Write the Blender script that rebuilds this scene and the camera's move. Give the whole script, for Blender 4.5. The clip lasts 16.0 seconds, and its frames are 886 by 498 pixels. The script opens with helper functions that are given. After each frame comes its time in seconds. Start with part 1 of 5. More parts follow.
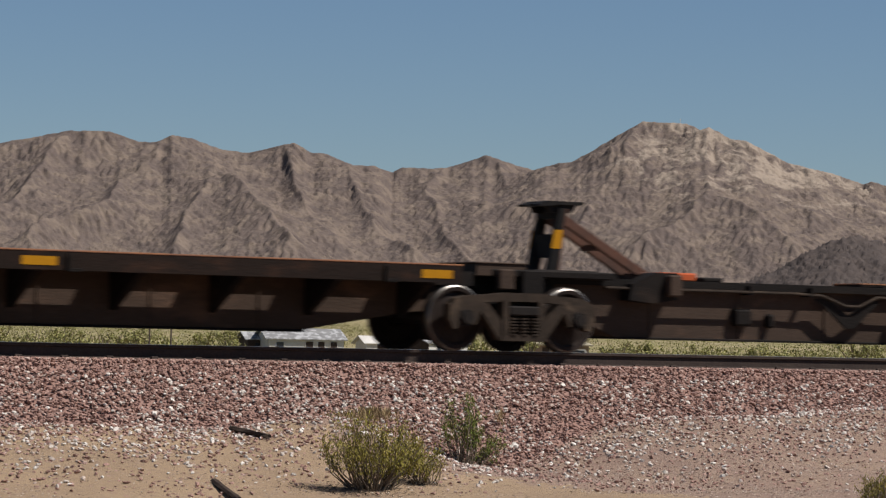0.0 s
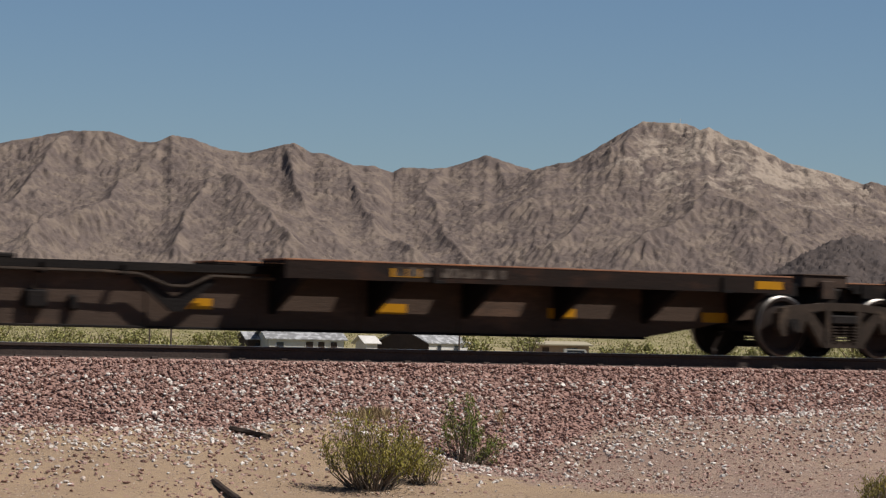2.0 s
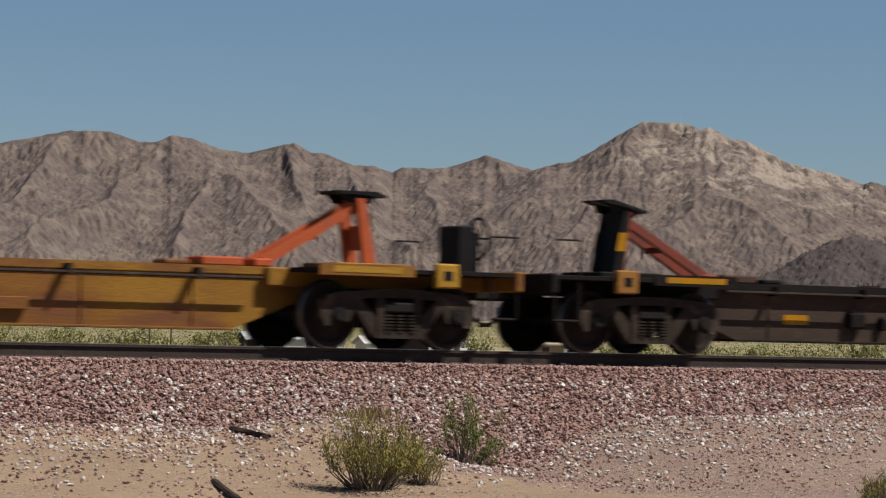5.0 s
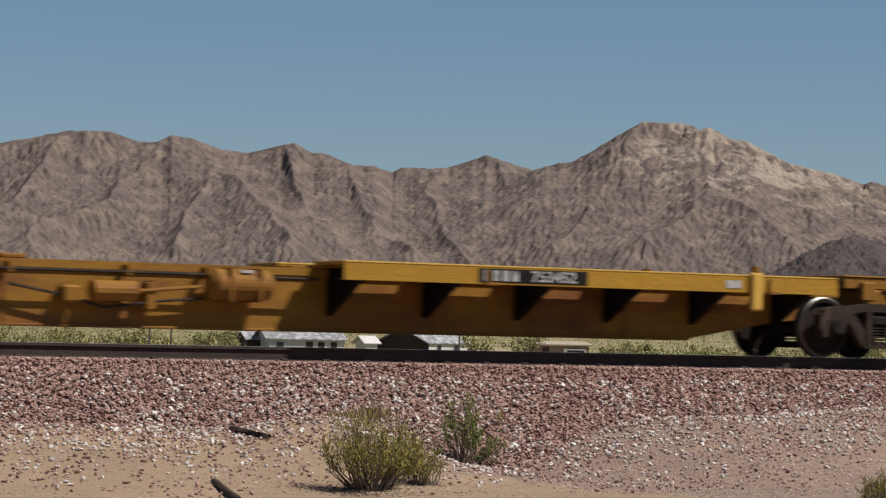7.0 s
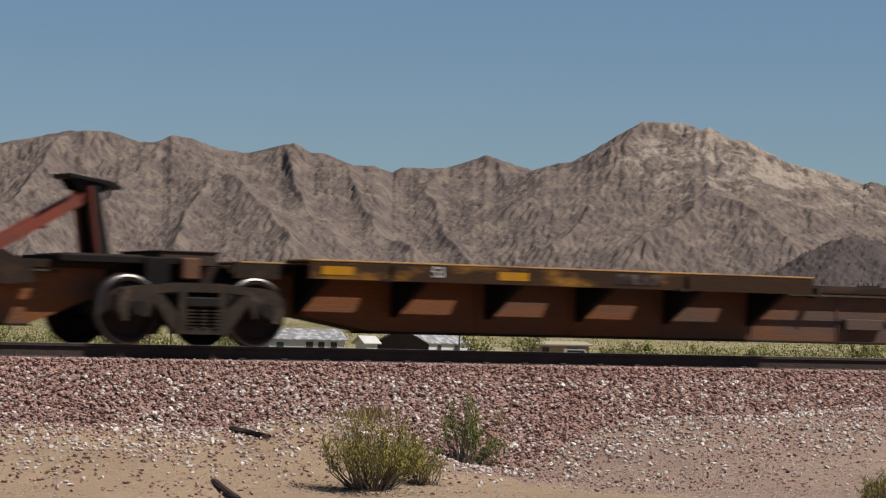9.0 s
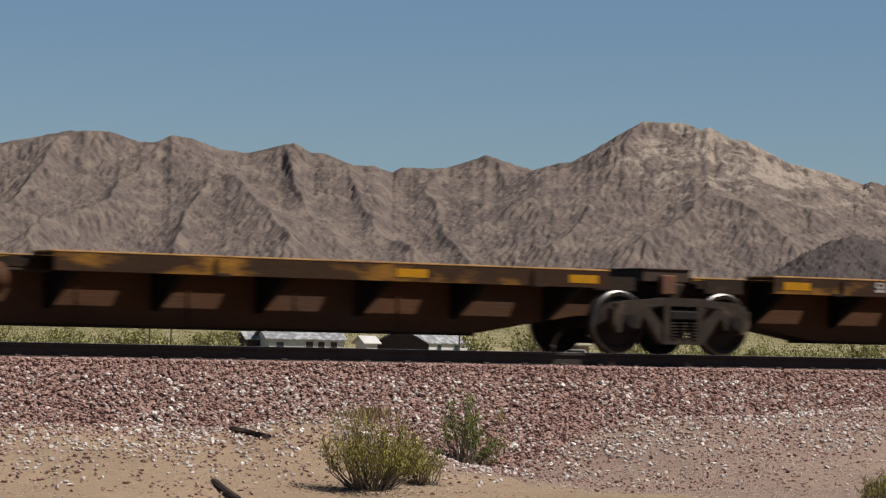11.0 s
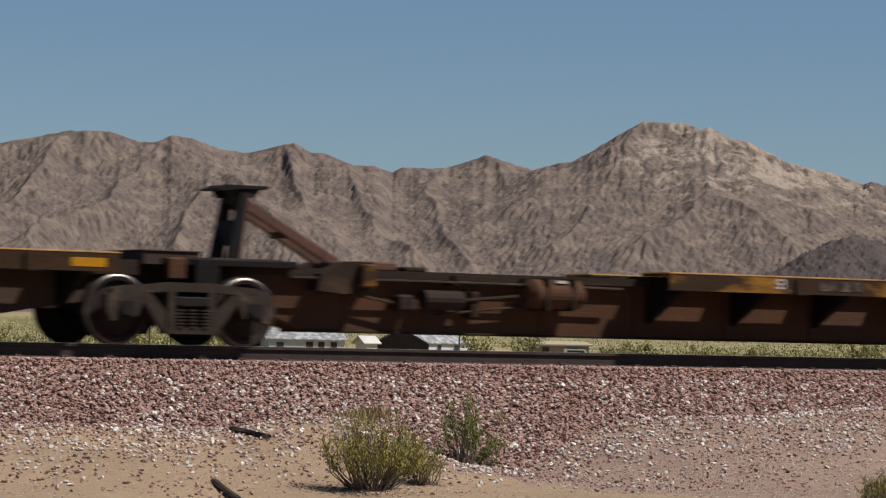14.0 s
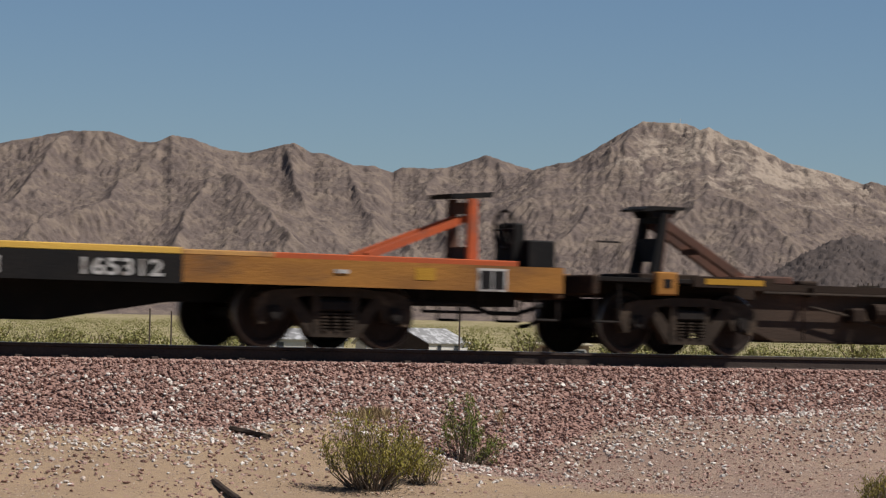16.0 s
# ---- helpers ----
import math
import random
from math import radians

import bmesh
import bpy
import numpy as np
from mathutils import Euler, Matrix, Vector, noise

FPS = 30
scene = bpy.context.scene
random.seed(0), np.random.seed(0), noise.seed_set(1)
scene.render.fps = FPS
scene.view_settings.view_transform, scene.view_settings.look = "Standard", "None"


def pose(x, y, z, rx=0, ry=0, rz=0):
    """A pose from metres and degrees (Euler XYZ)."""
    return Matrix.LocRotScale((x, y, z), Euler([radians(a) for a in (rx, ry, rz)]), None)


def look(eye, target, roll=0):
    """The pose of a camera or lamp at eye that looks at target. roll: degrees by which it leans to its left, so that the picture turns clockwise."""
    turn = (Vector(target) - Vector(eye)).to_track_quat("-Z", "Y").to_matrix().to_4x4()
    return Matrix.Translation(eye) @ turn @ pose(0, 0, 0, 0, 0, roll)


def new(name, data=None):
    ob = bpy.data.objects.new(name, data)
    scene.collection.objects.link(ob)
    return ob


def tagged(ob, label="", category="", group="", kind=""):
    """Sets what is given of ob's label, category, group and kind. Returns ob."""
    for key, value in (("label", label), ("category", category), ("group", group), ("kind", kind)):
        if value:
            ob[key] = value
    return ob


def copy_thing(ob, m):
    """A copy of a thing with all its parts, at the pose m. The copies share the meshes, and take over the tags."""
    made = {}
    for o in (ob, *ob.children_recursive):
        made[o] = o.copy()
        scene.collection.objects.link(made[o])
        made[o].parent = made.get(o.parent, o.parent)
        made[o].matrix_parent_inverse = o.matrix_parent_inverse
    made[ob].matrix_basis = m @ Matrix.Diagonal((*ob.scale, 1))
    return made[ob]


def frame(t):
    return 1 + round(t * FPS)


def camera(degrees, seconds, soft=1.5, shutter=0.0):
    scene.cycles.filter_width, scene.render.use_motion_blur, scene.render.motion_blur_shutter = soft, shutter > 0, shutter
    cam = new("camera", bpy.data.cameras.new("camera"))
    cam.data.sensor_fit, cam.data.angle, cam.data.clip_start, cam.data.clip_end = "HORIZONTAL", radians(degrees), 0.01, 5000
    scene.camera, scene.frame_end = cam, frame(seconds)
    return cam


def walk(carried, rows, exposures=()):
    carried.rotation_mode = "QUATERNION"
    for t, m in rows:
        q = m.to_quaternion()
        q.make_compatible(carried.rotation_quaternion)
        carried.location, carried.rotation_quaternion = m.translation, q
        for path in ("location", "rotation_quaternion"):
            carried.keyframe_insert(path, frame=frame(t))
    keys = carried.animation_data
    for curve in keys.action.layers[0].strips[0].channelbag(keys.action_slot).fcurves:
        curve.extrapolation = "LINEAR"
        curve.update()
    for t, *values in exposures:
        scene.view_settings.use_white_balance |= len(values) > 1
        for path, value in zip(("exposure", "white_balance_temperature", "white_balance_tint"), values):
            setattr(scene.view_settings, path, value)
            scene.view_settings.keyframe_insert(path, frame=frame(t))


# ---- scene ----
cam = camera(16.83, 16.0, soft=1.3, shutter=0.16)

# The camera stands still beside the line; x runs along the track, y away from the camera, z = 0 is the rail head.
YAW, EYE_D = radians(31.3), 39.6
EYE = Vector((-EYE_D * math.sin(YAW), -0.75 - EYE_D * math.cos(YAW), 0.0))
AIM = EYE + Vector((math.sin(YAW), math.cos(YAW), math.tan(radians(1.93)))) * 30
walk(cam, [(0.0, look(EYE, AIM, 1.1)), (16.0, look(EYE, AIM, 1.1))], [(0.0, 0.18, 6350, 11), (16.0, 0.18, 6350, 11)])

# Speed of the train, and where its zero mark stands at each moment.
SPEED = 20.1
STEPS = {0.0: 0.0, 0.5: -0.42, 1.0: 0.23, 1.5: -0.25, 2.0: 0.1, 2.5: -0.1, 3.0: 0.1, 3.5: -0.2, 4.0: 0.0, 6.5: -0.05, 7.0: 0.15, 7.5: 0.0, 8.0: 0.6, 8.5: -0.2, 9.0: 0.25, 11.5: 0.08, 12.0: 0.3, 12.5: -0.18, 13.0: 0.4, 13.5: -0.3, 14.0: 0.05, 14.5: -0.4, 15.0: 0.05, 15.5: 0.0}

# ---- light ----
SUN_WAY = Vector((0.5, -0.5, 1.0)).normalized()
world = bpy.data.worlds.new("desert_sky")
scene.world = world
world.use_nodes = True
wn = world.node_tree.nodes
sky = wn.new("ShaderNodeTexSky")
sky.sky_type = "NISHITA"
sky.sun_disc = False
sky.sun_elevation = math.asin(SUN_WAY.z)
sky.sun_rotation = math.atan2(SUN_WAY.x, SUN_WAY.y)
sky.altitude = 600
sky.air_density, sky.dust_density, sky.ozone_density = 1.0, 0.25, 2.6
clear = wn.new("ShaderNodeMix")
clear.data_type, clear.blend_type = "RGBA", "MULTIPLY"
clear.inputs[0].default_value, clear.inputs[7].default_value = 1.0, (0.9, 0.99, 1.1, 1.0)
world.node_tree.links.new(sky.outputs[0], clear.inputs[6])
world.node_tree.links.new(clear.outputs[2], wn["Background"].inputs[0])
wn["Background"].inputs[1].default_value = 0.05
sun = new("sun", bpy.data.lights.new("sun", "SUN"))
sun.data.energy, sun.data.angle, sun.data.color = 5.0, radians(0.5), (1.0, 0.95, 0.87)
sun.matrix_world = look(SUN_WAY * 60, (0, 0, 0))


# ---- materials ----
def material(name, base, other=None, rough=0.8, metal=0.0, scale=4.0, fine=40.0, bump=0.3, mix=0.6,
             dirt=None, dirt_scale=1.5, dirt_cut=(0.5, 0.7), stretch=(1, 1, 1), by_island=None, spec=0.12, bump_dist=0.02):
    """A surface with variation at two scales, an optional layer of dirt or rust, and relief."""
    m = bpy.data.materials.new(name)
    m.use_nodes = True
    nt = m.node_tree
    n, l = nt.nodes, nt.links
    bsdf = n["Principled BSDF"]
    bsdf.inputs["Roughness"].default_value = rough
    bsdf.inputs["Metallic"].default_value = metal
    bsdf.inputs["Specular IOR Level"].default_value = spec
    co = n.new("ShaderNodeTexCoord")
    mp = n.new("ShaderNodeMapping")
    mp.inputs["Scale"].default_value = stretch
    l.new(co.outputs["Object"], mp.inputs["Vector"])

    def noisy(s, detail=4.0):
        t = n.new("ShaderNodeTexNoise")
        t.inputs["Scale"].default_value, t.inputs["Detail"].default_value = s, detail
        t.inputs["Roughness"].default_value = 0.62
        l.new(mp.outputs[0], t.inputs["Vector"])
        return t.outputs["Fac"]

    def ramp(src, a, b):
        r = n.new("ShaderNodeMapRange")
        r.inputs[1].default_value, r.inputs[2].default_value = a, b
        l.new(src, r.inputs[0])
        return r.outputs[0]

    def blend(fac, a, b):
        x = n.new("ShaderNodeMix")
        x.data_type = "RGBA"
        for k, v in ((6, a), (7, b)):
            if isinstance(v, tuple):
                x.inputs[k].default_value = (*v, 1)
            else:
                l.new(v, x.inputs[k])
        l.new(fac, x.inputs[0])
        return x.outputs[2]

    big, small = noisy(scale), noisy(fine, 3.0)
    other = other or tuple(c * mix for c in base)
    col = blend(ramp(big, 0.36, 0.64), base, other)
    col = blend(ramp(small, 0.25, 0.9), col, tuple(c * 0.62 for c in base))
    if dirt:
        col = blend(ramp(noisy(dirt_scale, 6.0), *dirt_cut), col, dirt)
    if by_island:
        g = n.new("ShaderNodeNewGeometry")
        r = n.new("ShaderNodeValToRGB")
        els = r.color_ramp.elements
        while len(els) < len(by_island):
            els.new(0.5)
        for e, (p, c) in zip(els, by_island):
            e.position, e.color = p, (*c, 1)
        l.new(g.outputs["Random Per Island"], r.inputs[0])
        col = blend(ramp(small, 0.2, 1.1), r.outputs[0], tuple(c * 0.5 for c in base))
    l.new(col, bsdf.inputs["Base Color"])
    if bump:
        b = n.new("ShaderNodeBump")
        b.inputs["Strength"].default_value, b.inputs["Distance"].default_value = bump, bump_dist
        l.new(small, b.inputs["Height"])
        l.new(b.outputs[0], bsdf.inputs["Normal"])
    return m


M = {}
M["dark"] = material("dark_weathered_paint_and_shade", (0.0093, 0.0071, 0.0062), (0.0149, 0.0112, 0.009), 0.75, scale=1.2, fine=25, dirt=(0.0372, 0.0236, 0.0167), dirt_cut=(0.56, 0.8), stretch=(0.5, 1, 1.5))
M["dark_web"] = material("brown_dusty_steel", (0.066, 0.043, 0.031), (0.046, 0.031, 0.023), 0.8, scale=1.0, fine=22, dirt=(0.12, 0.068, 0.044), dirt_cut=(0.55, 0.75), stretch=(0.5, 1, 1.5))
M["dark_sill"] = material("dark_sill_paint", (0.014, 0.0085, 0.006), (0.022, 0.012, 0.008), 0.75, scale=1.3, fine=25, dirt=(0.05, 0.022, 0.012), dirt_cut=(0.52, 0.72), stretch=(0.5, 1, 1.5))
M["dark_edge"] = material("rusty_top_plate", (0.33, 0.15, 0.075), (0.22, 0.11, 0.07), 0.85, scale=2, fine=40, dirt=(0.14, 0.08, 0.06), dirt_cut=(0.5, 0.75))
M["brown_web"] = material("rust_brown_faded_paint", (0.086, 0.038, 0.018), (0.056, 0.028, 0.016), 0.8, scale=0.9, fine=22, dirt=(0.055, 0.036, 0.026), dirt_cut=(0.5, 0.75), stretch=(0.5, 1, 1.6))
M["rust_web"] = material("orange_rust_paint", (0.21, 0.075, 0.026), (0.13, 0.055, 0.028), 0.8, scale=0.9, fine=22, dirt=(0.085, 0.058, 0.045), dirt_scale=0.8, dirt_cut=(0.44, 0.66), stretch=(0.5, 1, 1.6))
M["brown_base"] = material("dark_brown_flange_paint", (0.034, 0.021, 0.014), (0.022, 0.014, 0.01), 0.8, scale=1.2, fine=25, dirt=(0.08, 0.045, 0.026), dirt_cut=(0.55, 0.75), stretch=(0.5, 1, 1.5))
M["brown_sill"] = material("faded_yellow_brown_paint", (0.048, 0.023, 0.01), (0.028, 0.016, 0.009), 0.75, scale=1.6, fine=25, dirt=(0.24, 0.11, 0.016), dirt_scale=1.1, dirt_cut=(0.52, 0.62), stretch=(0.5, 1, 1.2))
M["flat_sill"] = material("orange_brown_sill_paint", (0.3135, 0.1425, 0.0333), (0.19, 0.0855, 0.0285), 0.75, scale=1.4, fine=25, dirt=(0.095, 0.0522, 0.0285), dirt_cut=(0.55, 0.75), stretch=(0.5, 1, 1.6))
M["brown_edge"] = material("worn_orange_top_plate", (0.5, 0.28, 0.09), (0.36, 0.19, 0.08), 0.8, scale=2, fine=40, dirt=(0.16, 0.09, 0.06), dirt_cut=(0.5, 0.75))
M["yellow_web"] = material("dusty_yellow_paint", (0.3, 0.15, 0.022), (0.21, 0.082, 0.018), 0.65, scale=0.8, fine=20, dirt=(0.15, 0.06, 0.024), dirt_cut=(0.46, 0.66), stretch=(0.5, 1, 1.6))
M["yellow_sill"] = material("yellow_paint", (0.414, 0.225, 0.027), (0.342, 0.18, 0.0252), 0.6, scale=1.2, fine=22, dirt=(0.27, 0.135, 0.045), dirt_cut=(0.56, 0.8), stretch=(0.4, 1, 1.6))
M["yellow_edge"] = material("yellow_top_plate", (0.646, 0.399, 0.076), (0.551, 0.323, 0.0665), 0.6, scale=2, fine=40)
M["reflector"] = material("yellow_reflective_sheet", (0.45, 0.207, 0.0072), (0.36, 0.1665, 0.0072), 0.45, scale=3, fine=30, dirt=(0.27, 0.135, 0.036), dirt_cut=(0.55, 0.8), bump=0.05)
M["white"] = material("dull_white_paint", (0.495, 0.477, 0.45), (0.36, 0.342, 0.324), 0.7, scale=6, fine=60, dirt=(0.108, 0.081, 0.063), dirt_scale=7, dirt_cut=(0.5, 0.7), bump=0.05)
M["faded"] = material("faded_lettering_paint", (0.12, 0.095, 0.075), (0.06, 0.045, 0.035), 0.8, scale=6, fine=60, dirt=(0.025, 0.018, 0.014), dirt_scale=6, dirt_cut=(0.42, 0.58), bump=0.05)
M["black"] = material("black_paint", (0.0084, 0.0078, 0.0078), (0.0143, 0.0123, 0.0111), 0.7, scale=2, fine=30, dirt=(0.0292, 0.0221, 0.0182), dirt_cut=(0.58, 0.85))
M["red"] = material("red_orange_primer", (0.495, 0.099, 0.0315), (0.378, 0.09, 0.036), 0.7, scale=2, fine=30, dirt=(0.18, 0.081, 0.054), dirt_cut=(0.55, 0.8))
M["dull_red"] = material("dull_red_paint", (0.255, 0.0595, 0.0357), (0.187, 0.0527, 0.0357), 0.75, scale=2, fine=30, dirt=(0.102, 0.051, 0.0382), dirt_cut=(0.5, 0.75))
M["brown_red"] = material("dull_brown_strut_paint", (0.13, 0.06, 0.04), (0.085, 0.048, 0.036), 0.75, scale=2, fine=30, dirt=(0.05, 0.035, 0.03), dirt_cut=(0.5, 0.75))
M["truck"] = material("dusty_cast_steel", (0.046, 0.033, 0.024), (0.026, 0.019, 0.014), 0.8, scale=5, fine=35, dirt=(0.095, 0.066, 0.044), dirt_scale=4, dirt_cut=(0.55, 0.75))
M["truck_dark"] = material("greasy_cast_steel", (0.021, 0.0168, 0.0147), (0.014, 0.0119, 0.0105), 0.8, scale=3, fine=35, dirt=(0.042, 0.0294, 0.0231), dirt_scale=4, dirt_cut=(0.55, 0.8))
M["wheel"] = material("brown_wheel_steel", (0.022, 0.0149, 0.0121), (0.0358, 0.0248, 0.0198), 0.7, scale=3, fine=30)
M["bright"] = material("polished_tread_steel", (0.7, 0.68, 0.65), (0.6, 0.58, 0.55), 0.42, metal=1.0, scale=9, fine=60, bump=0.03)
M["rim"] = material("worn_wheel_rim_steel", (0.2, 0.185, 0.17), (0.13, 0.12, 0.11), 0.42, metal=1.0, scale=9, fine=60, bump=0.03)
M["rail_side"] = material("rusty_rail_steel", (0.048, 0.0348, 0.03), (0.066, 0.048, 0.0396), 0.8, scale=3, fine=30)
M["concrete"] = material("sleeper_concrete", (0.344, 0.3182, 0.2838), (0.258, 0.2322, 0.2064), 0.9, scale=5, fine=60)
STONES = [(0.0, (0.19, 0.1, 0.075)), (0.3, (0.31, 0.175, 0.135)), (0.7, (0.4, 0.235, 0.185)), (0.92, (0.47, 0.31, 0.25)), (1.0, (0.66, 0.55, 0.46))]
M["stone"] = material("crushed_pink_rock", (0.4, 0.29, 0.26), by_island=STONES, rough=0.9, fine=60, bump=0.5)
M["pebble"] = material("desert_pebbles", (0.405, 0.324, 0.261), by_island=[(0.0, (0.243, 0.171, 0.126)), (0.5, (0.387, 0.288, 0.2115)), (0.85, (0.468, 0.36, 0.27)), (1.0, (0.72, 0.648, 0.54))], rough=0.95, fine=60)
M["chip"] = material("pale_quartz_chips", (0.6, 0.53, 0.46), by_island=[(0.0, (0.42, 0.32, 0.27)), (0.5, (0.62, 0.55, 0.48)), (1.0, (0.8, 0.75, 0.68))], rough=0.9, fine=60)
M["track_gravel"] = material("pinkish_track_gravel", (0.35, 0.25, 0.2), by_island=[(0.0, (0.2, 0.135, 0.11)), (0.45, (0.34, 0.235, 0.19)), (0.85, (0.42, 0.32, 0.25)), (1.0, (0.66, 0.59, 0.5))], rough=0.95, fine=60)
M["wood"] = material("weathered_dark_wood", (0.048, 0.0336, 0.0264), (0.088, 0.064, 0.048), 0.9, scale=3, fine=30, stretch=(0.3, 2, 2), bump=0.6)
M["grey_wood"] = material("grey_pole_wood", (0.1204, 0.0946, 0.0774), (0.0774, 0.0602, 0.0516), 0.9, scale=3, fine=30)


# ---- building tools ----
def mesh_of(bm, name, mat, smooth=False):
    me = bpy.data.meshes.new(name)
    bm.normal_update()
    bm.to_mesh(me)
    bm.free()
    me.materials.append(mat)
    if smooth:
        me.polygons.foreach_set("use_smooth", [True] * len(me.polygons))
    return me


def part(name, bm, mat, parent=None, label="", smooth=False):
    """One mesh object, under a thing or a part where parent is given."""
    ob = new(name, bm if isinstance(bm, bpy.types.Mesh) else mesh_of(bm, name, mat, smooth))
    ob.parent = parent
    if label:
        tagged(ob, label)
    return ob


def boxes(*rows, bevel=0.0, bm=None):
    """Boxes from rows of (x0, x1, y0, y1, z0, z1)."""
    bm = bm or bmesh.new()
    for x0, x1, y0, y1, z0, z1 in rows:
        geo = bmesh.ops.create_cube(bm, size=1.0, matrix=Matrix.LocRotScale(((x0 + x1) / 2, (y0 + y1) / 2, (z0 + z1) / 2), None, (x1 - x0, y1 - y0, z1 - z0)))
        if bevel:
            es = list({e for v in geo["verts"] for e in v.link_edges})
            bmesh.ops.bevel(bm, geom=es, offset=bevel, segments=1, affect="EDGES")
    return bm


def prism(profile, a, b, axis="y", bm=None):
    """A profile pushed along an axis: (x, z) points along y, (y, z) points along x, (x, y) points along z."""
    bm = bm or bmesh.new()
    put = {"y": lambda p, d: (p[0], d, p[1]), "x": lambda p, d: (d, p[0], p[1]), "z": lambda p, d: (p[0], p[1], d)}[axis]
    lo = [bm.verts.new(put(p, a)) for p in profile]
    hi = [bm.verts.new(put(p, b)) for p in profile]
    k = len(profile)
    bm.faces.new(lo)
    bm.faces.new(hi[::-1])
    for i in range(k):
        bm.faces.new((lo[i], hi[i], hi[(i + 1) % k], lo[(i + 1) % k]))
    bmesh.ops.recalc_face_normals(bm, faces=bm.faces[:])
    return bm


def rod(p, q, r, seg=8, r2=None, bm=None):
    """A round bar from p to q."""
    bm = bm or bmesh.new()
    p, q = Vector(p), Vector(q)
    m = Matrix.Translation((p + q) / 2) @ (q - p).to_track_quat("Z", "Y").to_matrix().to_4x4()
    bmesh.ops.create_cone(bm, cap_ends=True, segments=seg, radius1=r, radius2=r if r2 is None else r2, depth=(q - p).length, matrix=m)
    return bm


def pipe(points, r, seg=7, bm=None):
    bm = bm or bmesh.new()
    for p, q in zip(points, points[1:]):
        rod(p, q, r, seg, bm=bm)
    return bm


def hoop(x, y, z, big, small, bm=None):
    """A closed ring of round bar in the plane across x."""
    bm = bm or bmesh.new()
    loops = []
    for i in range(24):
        a = i * math.pi / 12
        loops.append([bm.verts.new((x + small * math.sin(k * math.pi / 3), y + (big + small * math.cos(k * math.pi / 3)) * math.cos(a), z + (big + small * math.cos(k * math.pi / 3)) * math.sin(a))) for k in range(6)])
    for i in range(24):
        for k in range(6):
            bm.faces.new((loops[i][k], loops[i][(k + 1) % 6], loops[(i + 1) % 24][(k + 1) % 6], loops[(i + 1) % 24][k]))
    bmesh.ops.recalc_face_normals(bm, faces=bm.faces[:])
    return bm


def beam(p, q, w, h, bm=None):
    """A square bar from p to q, w wide across y and h deep."""
    bm = bm or bmesh.new()
    p, q = Vector(p), Vector(q)
    m = Matrix.Translation((p + q) / 2) @ (q - p).to_track_quat("X", "Z").to_matrix().to_4x4() @ Matrix.Diagonal((((q - p).length), w, h, 1))
    bmesh.ops.create_cube(bm, size=1.0, matrix=m)
    return bm


def thing(name, label, category, group="", kind=""):
    return tagged(new(name), label, category, group, kind)


# ---- the ground ----
def fbm(x, y, s, octaves=4, seed=0.0):
    v, a = 0.0, 1.0
    for _ in range(octaves):
        v += a * noise.noise((x * s + seed, y * s - seed, seed))
        a, s = a * 0.5, s * 2.03
    return v


def step(a, b, v):
    t = min(1.0, max(0.0, (v - a) / (b - a)))
    return t * t * (3 - 2 * t)


def land(x, y):
    """Height of the bare earth, without the ballast bank."""
    n = -y
    if n > 0:
        rise = 0.55 - 0.5 * math.exp(-((x + 1.2) / 1.5) ** 2) + 0.045 * max(x, 0.0)
        z = -1.5 + min(rise, 1.1) * min(1.0, max(0.0, (8.5 - n) / 5.2)) ** 1.4
        z += 0.26 * math.exp(-((x + 3.0) / 0.95) ** 2 - ((n - 3.7) / 0.8) ** 2)
        return z + 0.05 * fbm(x, y, 0.5) + 0.012 * fbm(x, y, 3.0)
    r = math.hypot(x - EYE.x, y - EYE.y)
    return -1.25 + 0.012 * max(0.0, r - 480) + 0.25 * fbm(x, y, 0.02) * step(30, 200, -n)


def bank(y):
    """Height of the ballast bank across the track."""
    n = abs(y)
    return -0.21 if n < 1.75 else -0.21 - (n - 1.75) / 1.7


def ground_z(x, y):
    return max(land(x, y), bank(y))


def sheet(name, xs, ys, height, mat):
    vs = [(x, y, height(x, y)) for y in ys for x in xs]
    w = len(xs)
    fs = [(j * w + i, j * w + i + 1, (j + 1) * w + i + 1, (j + 1) * w + i) for j in range(len(ys) - 1) for i in range(w - 1)]
    me = bpy.data.meshes.new(name)
    me.from_pydata(vs, [], fs)
    me.materials.append(mat)
    me.polygons.foreach_set("use_smooth", [True] * len(fs))
    return new(name, me)


def spread(*stops):
    """A run of coordinates with a spacing of its own in each stretch: (end, spacing) after the start."""
    out = [stops[0]]
    for end, gap in stops[1:]:
        k = max(1, round((end - out[-1]) / gap))
        out += list(np.linspace(out[-1], end, k + 1)[1:])
    return [float(v) for v in out]


M["sand"] = material("desert_sand", (0.39, 0.277, 0.172), (0.315, 0.222, 0.142), 0.95, scale=0.6, fine=55, dirt=(0.25, 0.172, 0.124), dirt_scale=14, dirt_cut=(0.5, 0.66), bump=1.0)
M["path"] = material("gravelly_path", (0.3, 0.205, 0.158), (0.36, 0.262, 0.18), 0.95, scale=0.9, fine=45, dirt=(0.2, 0.135, 0.108), dirt_scale=22, dirt_cut=(0.48, 0.6), bump=1.0)
XS = spread(-2600, (-400, 200), (-60, 30), (-13, 2.0), (13, 0.12), (60, 2.0), (400, 30), (3600, 200))
YS = spread(-400, (-60, 40), (-14, 3), (-1.4, 0.12), (2.5, 0.6), (30, 2.5), (200, 12), (700, 25), (4600, 150))
